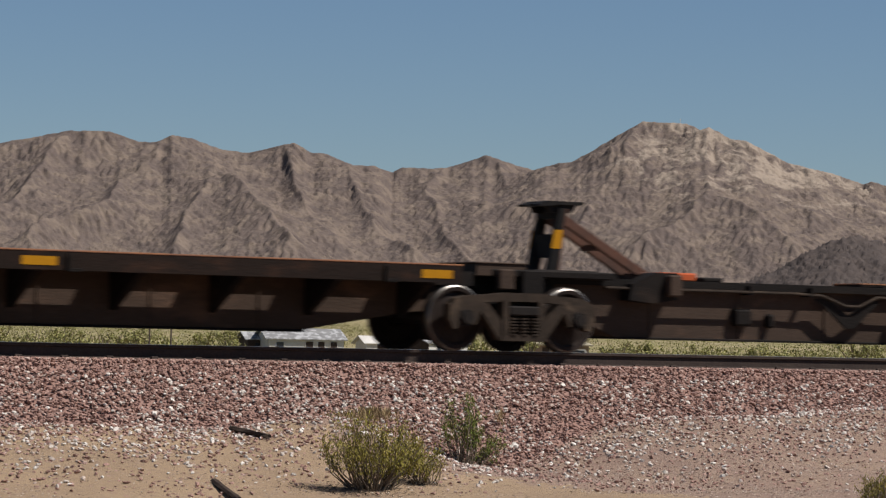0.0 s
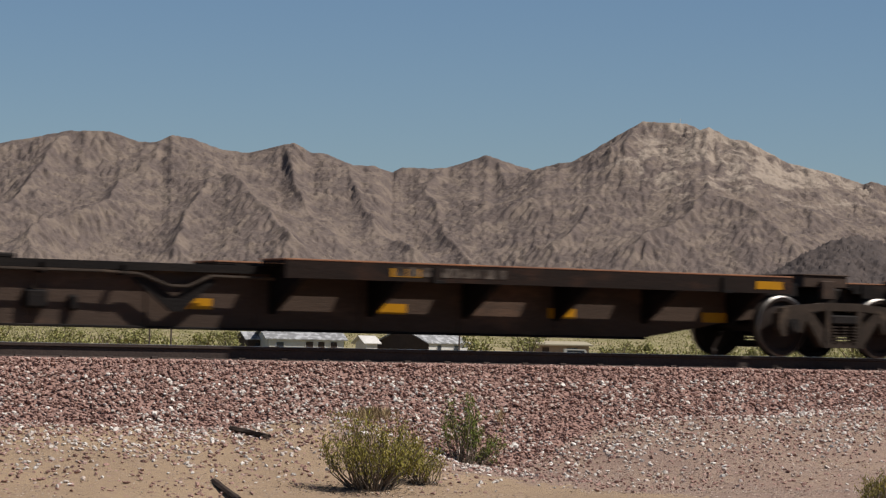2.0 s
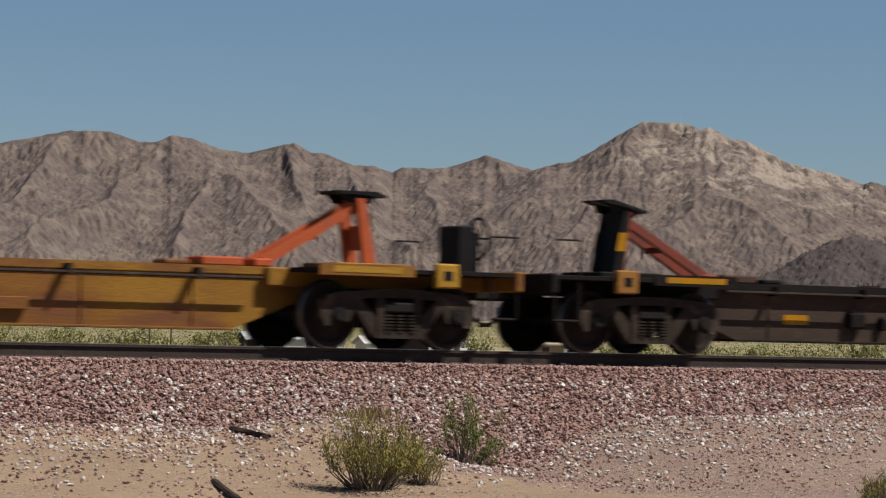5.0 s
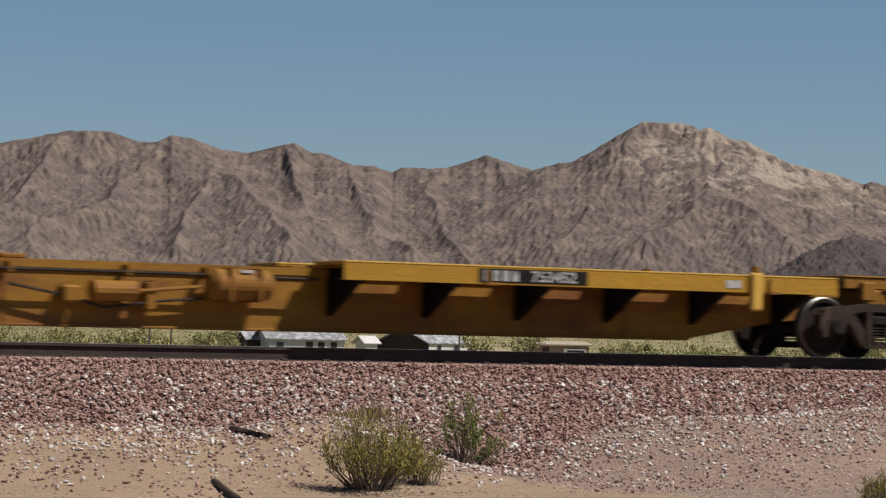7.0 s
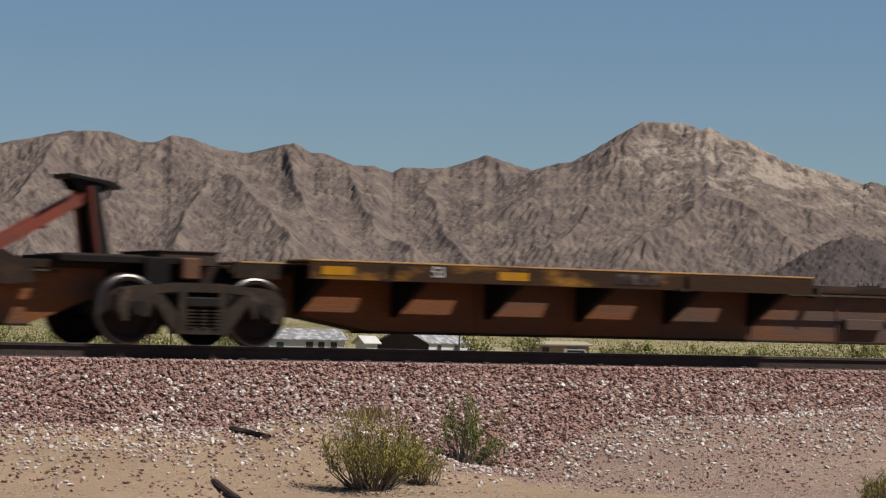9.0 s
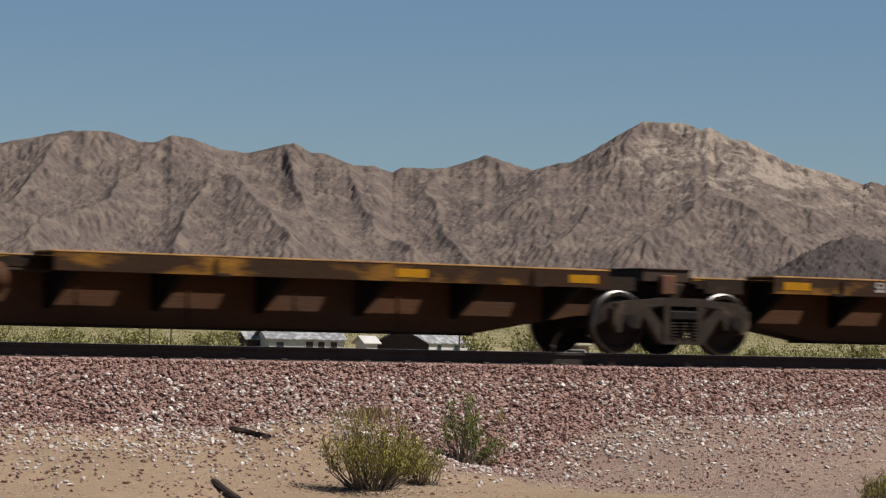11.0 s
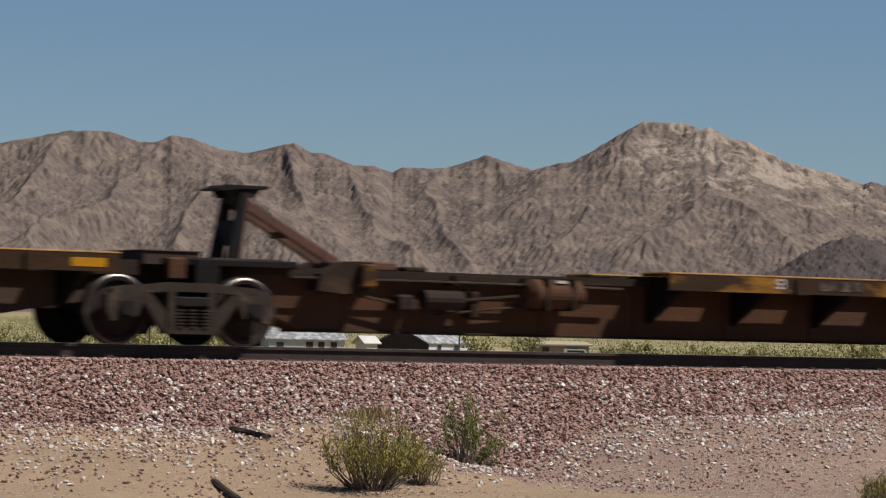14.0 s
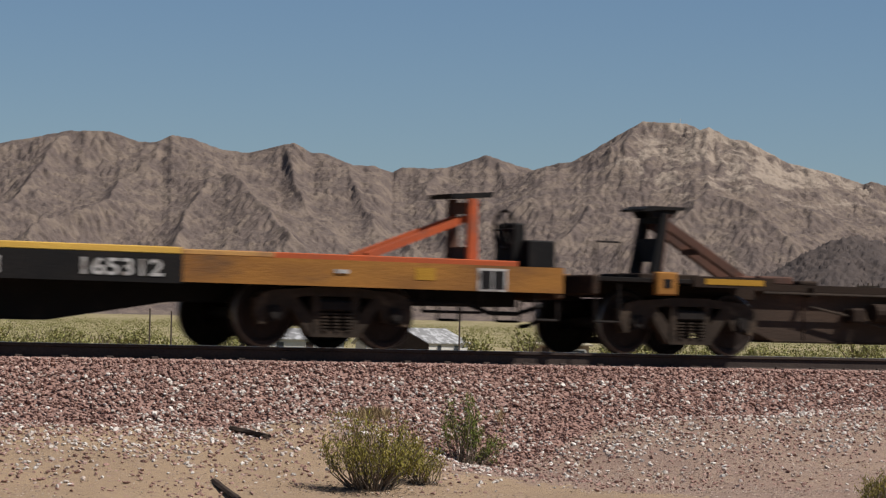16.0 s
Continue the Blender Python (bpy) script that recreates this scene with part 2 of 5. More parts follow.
M["plain"] = material("dry_grass_plain", (0.27, 0.225, 0.105), (0.16, 0.15, 0.062), 0.95, scale=0.05, fine=0.5, dirt=(0.34, 0.27, 0.165), dirt_scale=0.06, dirt_cut=(0.45, 0.62), bump=0.6, bump_dist=0.5)
ground = tagged(sheet("ground", XS, YS, lambda x, y: land(x, y) if abs(y) > 1.4 else bank(y) - 0.3, M["sand"]), "pale tan desert sand with scattered gravel", "ground", kind="structure")
ground.data.materials.append(M["plain"])
ground.data.materials.append(M["path"])


def surface(c):
    """Which surface lies at a spot: sand, the far plain, or the gravelly path beside the bank."""
    if c.y > 22:
        return 1
    edge = c.x + 3.2 + 0.25 * (c.y + 4) + 0.9 * fbm(c.x, c.y, 0.7, 3, 12.0) + 0.8 * noise.noise((c.x * 9, c.y * 9, 3.0))
    return 2 if -14 < c.y < -2 and edge > 0 else 0


ground.data.polygons.foreach_set("material_index", [surface(f.center) for f in ground.data.polygons])

M["bed"] = material("ballast_bed", (0.31, 0.19, 0.155), (0.24, 0.145, 0.12), 0.95, scale=3, fine=25, bump=0.8)
prof = [(-4.6, -1.95), (-1.75, -0.235), (1.75, -0.235), (4.6, -1.95)]
tagged(part("ballast_bed", prism(prof, -300, 300, "x"), M["bed"]), "pink-brown crushed rock bank under the track", "ballast", kind="structure")


def scatter(name, count, place, size, mat, seed, fine=True, flat=0.7):
    """Many angular stones as one object."""
    rng = np.random.default_rng(seed)
    bm = bmesh.new()
    if fine:
        bmesh.ops.create_icosphere(bm, subdivisions=1, radius=1.0)
    else:
        bmesh.ops.create_cone(bm, cap_ends=False, segments=4, radius1=1.0, radius2=0.0, depth=1.0)
        bmesh.ops.create_cone(bm, cap_ends=False, segments=4, radius1=1.0, radius2=0.0, depth=1.0, matrix=Matrix.Translation((0, 0, -1)) @ Matrix.Rotation(math.pi, 4, "X"))
        bmesh.ops.remove_doubles(bm, verts=bm.verts[:], dist=1e-4)
    bm.verts.index_update()
    base = np.array([v.co[:] for v in bm.verts])
    tri = np.array([[v.index for v in f.verts] for f in bm.faces])
    bm.free()
    vs, fs = [], []
    k, m = 0, len(base)
    while k < count:
        p = place(rng)
        if p is None:
            continue
        s = size(rng)
        a, b, c = rng.uniform(-0.5, 0.5), rng.uniform(-0.5, 0.5), rng.uniform(0, 6.28)
        q = Euler((a, b, c)).to_matrix()
        shape = base * rng.uniform(0.55, 1.25, (m, 1)) * (s * rng.uniform(0.65, 1.3, 3) * (1, 1, flat))
        vs.append(shape @ np.array(q).T + np.array(p))
        fs.append(tri + m * k)
        k += 1
    me = bpy.data.meshes.new(name)
    me.from_pydata(np.concatenate(vs).tolist(), [], np.concatenate(fs).tolist())
    me.materials.append(mat)
    return new(name, me)


def ballast_spot(rng):
    x, n = rng.uniform(-10, 12), 0.85 + 7.5 * rng.random() ** 1.5
    z = bank(n)
    low = land(x, -n) - z
    if low > 0.0 and rng.random() > 0.6 * math.exp(-low / max(0.2, 0.75 + 0.7 * fbm(x, -n, 0.5, 2, 2.0))):
        return None
    return x, -n, max(z, land(x, -n)) + rng.uniform(-0.012, 0.02)


def loose_spot(rng):
    x, n = rng.uniform(-11, 9), 2.6 + 8.0 * rng.random() ** 1.2
    if land(x, -n) < bank(n) - 0.02 or fbm(x, -n, 0.55, 3, 4.0) < rng.uniform(-0.75, 0.4):
        return None
    return x, -n, land(x, -n) + 0.002


def chip_spot(rng):
    """Pale chips gather along the foot of the bank and spill over the sand."""
    x, n = rng.uniform(-9, 8), 2.0 + abs(rng.normal(1.0, 1.6))
    if fbm(x, -n, 0.9, 3, 6.0) < rng.uniform(-0.7, 0.5):
        return None
    return x, -n, ground_z(x, -n) + 0.012


def path_spot(rng):
    """The service path along the bank: fine gravel in worn bands."""
    x, n = rng.uniform(-5.0, 8), rng.uniform(2.8, 12.5)
    if land(x, -n) < bank(n) - 0.02 or x < -3.4 + 0.25 * (n - 4) + rng.uniform(0, 1.4):
        return None
    band = 0.5 + 0.5 * math.sin((n - 0.22 * x) * 2.3) + 0.6 * fbm(x, -n, 0.6, 3, 9.0)
    return (x, -n, land(x, -n) + 0.002) if rng.random() < 0.25 + 0.75 * band else None


tagged(scatter("ballast", 54000, ballast_spot, lambda r: r.uniform(0.015, 0.034), M["stone"], 3, True, 0.58), "loose pink and grey crushed rock beside the rails", "ballast", kind="stuff")
tagged(scatter("gravel", 34000, loose_spot, lambda r: 0.004 + 0.019 * r.random() ** 3, M["pebble"], 5, False), "scattered pale pebbles on desert sand", "gravel", kind="stuff")
tagged(scatter("path_gravel", 56000, path_spot, lambda r: 0.007 + 0.014 * r.random() ** 2, M["track_gravel"], 7, False), "fine pinkish gravel on the path beside the bank", "gravel", kind="stuff")
tagged(scatter("pale_stones", 4200, chip_spot, lambda r: r.uniform(0.016, 0.036), M["chip"], 8), "white broken stones along the foot of the bank", "gravel", kind="stuff")

# ---- track ----
RAIL = [(-0.036, 0.0), (0.036, 0.0), (0.036, -0.035), (0.009, -0.05), (0.009, -0.155), (0.075, -0.175), (0.075, -0.186), (-0.075, -0.186), (-0.075, -0.175), (-0.009, -0.155), (-0.009, -0.05), (-0.036, -0.035)]
for side in (-1, 1):
    rail = thing("rail", "rusty steel rail with a polished head", "rail", "rails of the track")
    part("web", prism([(y + side * 0.753, z - 0.004) for y, z in RAIL], -300, 300, "x"), M["rail_side"], rail)
    part("running_surface", boxes((-300, 300, side * 0.753 - 0.03, side * 0.753 + 0.03, -0.0035, 0.0)), M["bright"], rail, "polished steel running surface")
sleeper = thing("sleeper", "grey concrete sleeper half buried in ballast", "sleeper", "sleepers under the rails")
part("block", boxes((-0.11, 0.11, -1.3, 1.3, -0.42, -0.192), bevel=0.02), M["concrete"], sleeper)
for side in (-1, 1):
    for k in (-0.106, 0.106):
        part("clip", boxes((-0.05, 0.05, side * 0.753 + k - 0.024, side * 0.753 + k + 0.024, -0.192, -0.15), bevel=0.008), M["rail_side"], sleeper)
sleeper.location.x = -14
for i in range(1, 48):
    copy_thing(sleeper, pose(-14 + 0.61 * i, 0, 0))


# ---- mountains ----
def pale_patch(m, centre, reach, colour, scale, cut):
    """Pale mineral ground round one summit, broken up by noise."""
    nt = m.node_tree
    n, l = nt.nodes, nt.links
    bsdf = n["Principled BSDF"]
    old = bsdf.inputs["Base Color"].links[0].from_socket
    co = n.new("ShaderNodeTexCoord")
    far = n.new("ShaderNodeVectorMath")
    far.operation = "DISTANCE"
    far.inputs[1].default_value = centre
    l.new(co.outputs["Object"], far.inputs[0])
    near = n.new("ShaderNodeMapRange")
    near.inputs[1].default_value, near.inputs[2].default_value, near.inputs[3].default_value, near.inputs[4].default_value = reach * 0.2, reach, 0.13, -0.12
    l.new(far.outputs["Value"], near.inputs[0])
    t = n.new("ShaderNodeTexNoise")
    t.inputs["Scale"].default_value, t.inputs["Detail"].default_value, t.inputs["Roughness"].default_value = scale, 8.0, 0.68
    t.inputs["Distortion"].default_value = 0.8
    l.new(co.outputs["Object"], t.inputs["Vector"])
    total = n.new("ShaderNodeMath")
    l.new(t.outputs["Fac"], total.inputs[0])
    l.new(near.outputs[0], total.inputs[1])
    r = n.new("ShaderNodeMapRange")
    r.inputs[1].default_value, r.inputs[2].default_value, r.inputs[4].default_value = cut[0], cut[1], 0.85
    l.new(total.outputs[0], r.inputs[0])
    x = n.new("ShaderNodeMix")
    x.data_type = "RGBA"
    l.new(r.outputs[0], x.inputs[0])
    l.new(old, x.inputs[6])
    x.inputs[7].default_value = (*colour, 1)
    l.new(x.outputs[2], bsdf.inputs["Base Color"])


def wash_layer(m, colour, cut):
    """Pale sand along the courses that carry the run-off, from the mesh's 'wash' values."""
    nt = m.node_tree
    n, l = nt.nodes, nt.links
    bsdf = n["Principled BSDF"]
    old = bsdf.inputs["Base Color"].links[0].from_socket
    at = n.new("ShaderNodeAttribute")
    at.attribute_name = "wash"
    r = n.new("ShaderNodeMapRange")
    r.inputs[1].default_value, r.inputs[2].default_value, r.inputs[4].default_value = cut[0], cut[1], 0.7
    l.new(at.outputs["Fac"], r.inputs[0])
    x = n.new("ShaderNodeMix")
    x.data_type = "RGBA"
    l.new(r.outputs[0], x.inputs[0])
    l.new(old, x.inputs[6])
    x.inputs[7].default_value = (*colour, 1)
    l.new(x.outputs[2], bsdf.inputs["Base Color"])


M["rock"] = material("range_rock", (0.152, 0.116, 0.098), (0.1, 0.079, 0.071), 0.95, scale=0.06, fine=0.35, bump=0.65, bump_dist=2.0, dirt=(0.17, 0.131, 0.104), dirt_scale=0.035, dirt_cut=(0.46, 0.62))
M["foothill"] = material("foothill_rock", (0.092, 0.073, 0.065), (0.064, 0.053, 0.05), 0.95, scale=0.05, fine=0.35, bump=0.35, bump_dist=1.5)
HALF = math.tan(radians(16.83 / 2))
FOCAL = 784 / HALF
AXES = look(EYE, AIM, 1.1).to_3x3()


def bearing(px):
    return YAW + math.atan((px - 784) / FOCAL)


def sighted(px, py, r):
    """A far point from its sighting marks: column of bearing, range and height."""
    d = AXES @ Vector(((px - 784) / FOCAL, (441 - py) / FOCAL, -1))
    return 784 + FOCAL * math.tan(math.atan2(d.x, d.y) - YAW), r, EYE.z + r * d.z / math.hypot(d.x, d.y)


def lattice(x, y, s, seed):
    """Smooth noise from -1 to 1 over arrays."""
    table = np.random.default_rng(seed).uniform(-1, 1, (256, 256))
    x, y = x * s + 61.3, y * s + 17.7
    i, j = np.floor(x).astype(int), np.floor(y).astype(int)
    u, v = x - i, y - j
    u, v = u * u * (3 - 2 * u), v * v * (3 - 2 * v)
    a, b = table[j % 256, i % 256], table[j % 256, (i + 1) % 256]
    c, d = table[(j + 1) % 256, i % 256], table[(j + 1) % 256, (i + 1) % 256]
    return (a * (1 - u) + b * u) * (1 - v) + (c * (1 - u) + d * u) * v


def layered(x, y, s, octaves, seed):
    return sum(lattice(x, y, s * 2.07 ** k, seed + k) * 0.5 ** k for k in range(octaves))


def blur(h):
    h = (np.roll(h, 1, 0) + 2 * h + np.roll(h, -1, 0)) / 4
    return (np.roll(h, 1, 1) + 2 * h + np.roll(h, -1, 1)) / 4


def run_off(h, batches, drops, life, seed):
    """Rain carves gullies into a height field in cell units; returns the field and how often water passed each cell."""
    rng = np.random.default_rng(seed)
    rows, cols = h.shape
    passed = np.zeros(h.size)
    for _ in range(batches):
        x, y = rng.uniform(1, cols - 3, drops), rng.uniform(1, rows - 3, drops)
        vx, vy = np.zeros(drops), np.zeros(drops)
        water, load, speed = np.ones(drops), np.zeros(drops), np.ones(drops)
        change = np.zeros(h.size)
        flat = h.ravel()
        for _ in range(life):
            i, j = x.astype(int), y.astype(int)
            u, v = x - i, y - j
            k = j * cols + i
            a, b, c, d = flat[k], flat[k + 1], flat[k + cols], flat[k + cols + 1]
            gx, gy = (b - a) * (1 - v) + (d - c) * v, (c - a) * (1 - u) + (d - b) * u
            here = (a * (1 - u) + b * u) * (1 - v) + (c * (1 - u) + d * u) * v
            vx, vy = vx * 0.1 - gx * 0.9, vy * 0.1 - gy * 0.9
            pace = np.maximum(1e-6, np.hypot(vx, vy))
            vx, vy = vx / pace, vy / pace
            x, y = np.clip(x + vx, 1, cols - 3), np.clip(y + vy, 1, rows - 3)
            i2, j2 = x.astype(int), y.astype(int)
            u2, v2 = x - i2, y - j2
            k2 = j2 * cols + i2
            there = (flat[k2] * (1 - u2) + flat[k2 + 1] * u2) * (1 - v2) + (flat[k2 + cols] * (1 - u2) + flat[k2 + cols + 1] * u2) * v2
            drop = here - there
            room = np.maximum(drop, 0.02) * speed * water * 2.5
            give = np.where((load > room) | (drop < 0), np.where(drop < 0, np.minimum(-drop, load), (load - room) * 0.25), -np.minimum((room - load) * 0.25, np.maximum(drop, 0)))
            load = load - give
            for cell, w in ((k, (1 - u) * (1 - v)), (k + 1, u * (1 - v)), (k + cols, (1 - u) * v), (k + cols + 1, u * v)):
                change += np.bincount(cell, give * w, h.size)
            passed += np.bincount(k, water, h.size)
            speed = np.sqrt(np.maximum(0.05, speed * speed + drop * 1.5))
            speed = np.minimum(speed, 3.0)
            water = water * 0.985
        h = h + np.clip(blur(change.reshape(rows, cols)), -1.2, 1.2)
    return h, passed.reshape(rows, cols)


def range_mesh(name, label, lines, span, depth, cell, side, warp, rain, seed, mat, skyline=None):
    """A mountain front: crests and spurs with straight flanks between them, roughened, then worn by run-off."""
    mean = (depth[0] + depth[1]) / 2
    metre = FOCAL / mean
    cols, rows = int((span[1] - span[0]) / metre / cell), int((depth[1] - depth[0]) / cell)
    c1, r1 = np.linspace(span[0], span[1], cols), np.linspace(depth[0], depth[1], rows)
    c, r = np.meshgrid(c1, r1)
    x0, y0 = c / metre, r
    x = x0 + warp * layered(x0, y0, 0.008, 3, seed)
    y = y0 + warp * layered(x0, y0, 0.008, 3, seed + 20)
    floor_z = 0.012 * (r - 480) - 4
    total = np.exp(np.clip((floor_z + 6) / 7, -30, 60))
    for line in lines:
        top = np.full(c.shape, -50.0)
        pts = [sighted(*p) for p in line]
        for p, q in zip(pts, pts[1:]):
            ax, ay, bx, by = p[0] / metre, p[1], q[0] / metre, q[1]
            t = np.clip(((x - ax) * (bx - ax) + (y - ay) * (by - ay)) / ((bx - ax) ** 2 + (by - ay) ** 2), 0, 1)
            far = np.hypot(x - ax - t * (bx - ax), y - ay - t * (by - ay))
            top = np.maximum(top, p[2] + (q[2] - p[2]) * t - side * far + 0.0006 * np.minimum(far, 250) ** 2)
        total += np.exp(np.clip(top / 7, -30, 60))
    h = 7 * np.log(total) - 5
    up = np.clip((h - floor_z) / 60, 0, 1)
    h += up * (5.5 * layered(x0, y0, 0.014, 3, seed + 40) + 1.3 * layered(x0, y0, 0.09, 2, seed + 50))
    worn, passed = run_off(h / cell, rain, 6000, 75, seed)
    h = 0.3 * h + 0.7 * worn * cell
    wash = np.log1p(blur(passed))
    h += up * (0.45 * layered(x0, y0, 0.25, 2, seed + 60))
    if skyline:
        pts = [sighted(*p) for p in skyline]
        want = np.interp(c1, [p[0] for p in pts], [(p[2] - EYE.z) / p[1] for p in pts]) + 0.00022 * layered(c1, c1 * 0, 0.11, 3, seed)
        have = ((h - EYE.z) / r).max(axis=0)
        gain = want / have
        h = floor_z + (h - floor_z) * (1 + (gain - 1) * np.clip((h - floor_z) / (0.75 * (h.max(axis=0) - floor_z)), 0, 1) ** 2)
    b = YAW + np.arctan((c - 784) / FOCAL)
    vs = np.stack([EYE.x + r * np.sin(b), EYE.y + r * np.cos(b), h], axis=-1).reshape(-1, 3)
    k = (np.arange(rows - 1)[:, None] * cols + np.arange(cols - 1)).ravel()
    me = bpy.data.meshes.new(name)
    me.from_pydata(vs.tolist(), [], np.stack([k, k + 1, k + cols + 1, k + cols], axis=-1).tolist())
    me.attributes.new("wash", "FLOAT", "POINT").data.foreach_set("value", wash.ravel().astype(np.float32))
    me.materials.append(mat)
    me.polygons.foreach_set("use_smooth", [True] * len(me.polygons))
    return tagged(new(name, me), label, "mountain", kind="structure")


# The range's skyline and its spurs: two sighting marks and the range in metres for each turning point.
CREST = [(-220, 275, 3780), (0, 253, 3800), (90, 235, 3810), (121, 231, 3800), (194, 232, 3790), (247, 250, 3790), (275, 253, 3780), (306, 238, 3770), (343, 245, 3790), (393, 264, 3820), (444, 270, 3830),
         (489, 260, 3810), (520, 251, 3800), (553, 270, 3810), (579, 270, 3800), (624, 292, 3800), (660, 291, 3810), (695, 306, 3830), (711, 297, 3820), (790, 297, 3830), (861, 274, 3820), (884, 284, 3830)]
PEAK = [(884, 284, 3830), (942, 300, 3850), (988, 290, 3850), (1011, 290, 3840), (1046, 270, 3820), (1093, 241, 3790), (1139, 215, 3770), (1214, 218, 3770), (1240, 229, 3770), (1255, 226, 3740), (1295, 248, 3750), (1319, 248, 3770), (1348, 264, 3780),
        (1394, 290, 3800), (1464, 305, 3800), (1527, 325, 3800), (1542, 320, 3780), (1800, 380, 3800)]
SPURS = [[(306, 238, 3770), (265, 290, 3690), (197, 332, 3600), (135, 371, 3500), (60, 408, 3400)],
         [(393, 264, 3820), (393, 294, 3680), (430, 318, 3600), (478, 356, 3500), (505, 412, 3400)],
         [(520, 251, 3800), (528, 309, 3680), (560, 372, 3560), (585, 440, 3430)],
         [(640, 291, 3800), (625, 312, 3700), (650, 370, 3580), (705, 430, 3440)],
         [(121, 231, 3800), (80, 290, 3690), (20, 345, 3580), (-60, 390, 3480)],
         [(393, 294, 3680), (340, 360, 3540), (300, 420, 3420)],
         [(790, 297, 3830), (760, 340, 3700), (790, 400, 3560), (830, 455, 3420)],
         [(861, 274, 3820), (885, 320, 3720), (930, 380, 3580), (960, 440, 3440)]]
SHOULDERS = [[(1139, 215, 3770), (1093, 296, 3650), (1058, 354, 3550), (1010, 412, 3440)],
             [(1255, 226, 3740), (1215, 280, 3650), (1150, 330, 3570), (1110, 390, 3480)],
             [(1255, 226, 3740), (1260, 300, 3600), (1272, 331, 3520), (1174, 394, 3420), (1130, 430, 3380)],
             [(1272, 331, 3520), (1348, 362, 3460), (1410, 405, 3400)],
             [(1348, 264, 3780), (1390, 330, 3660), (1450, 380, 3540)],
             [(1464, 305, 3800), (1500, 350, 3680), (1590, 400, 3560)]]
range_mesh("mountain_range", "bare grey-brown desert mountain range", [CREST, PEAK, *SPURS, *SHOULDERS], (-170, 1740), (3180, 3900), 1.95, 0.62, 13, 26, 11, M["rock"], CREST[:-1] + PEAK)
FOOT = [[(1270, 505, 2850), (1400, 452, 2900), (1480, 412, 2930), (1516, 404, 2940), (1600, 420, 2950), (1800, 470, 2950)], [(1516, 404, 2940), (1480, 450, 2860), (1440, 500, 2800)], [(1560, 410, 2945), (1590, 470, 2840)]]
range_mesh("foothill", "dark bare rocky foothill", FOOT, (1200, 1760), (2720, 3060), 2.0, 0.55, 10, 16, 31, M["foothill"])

wash_layer(M["rock"], (0.205, 0.16, 0.122), (4.1, 5.6))
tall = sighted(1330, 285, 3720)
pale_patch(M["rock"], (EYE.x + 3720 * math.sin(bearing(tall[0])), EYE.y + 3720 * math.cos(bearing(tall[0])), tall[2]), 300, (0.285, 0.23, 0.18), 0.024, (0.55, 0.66))


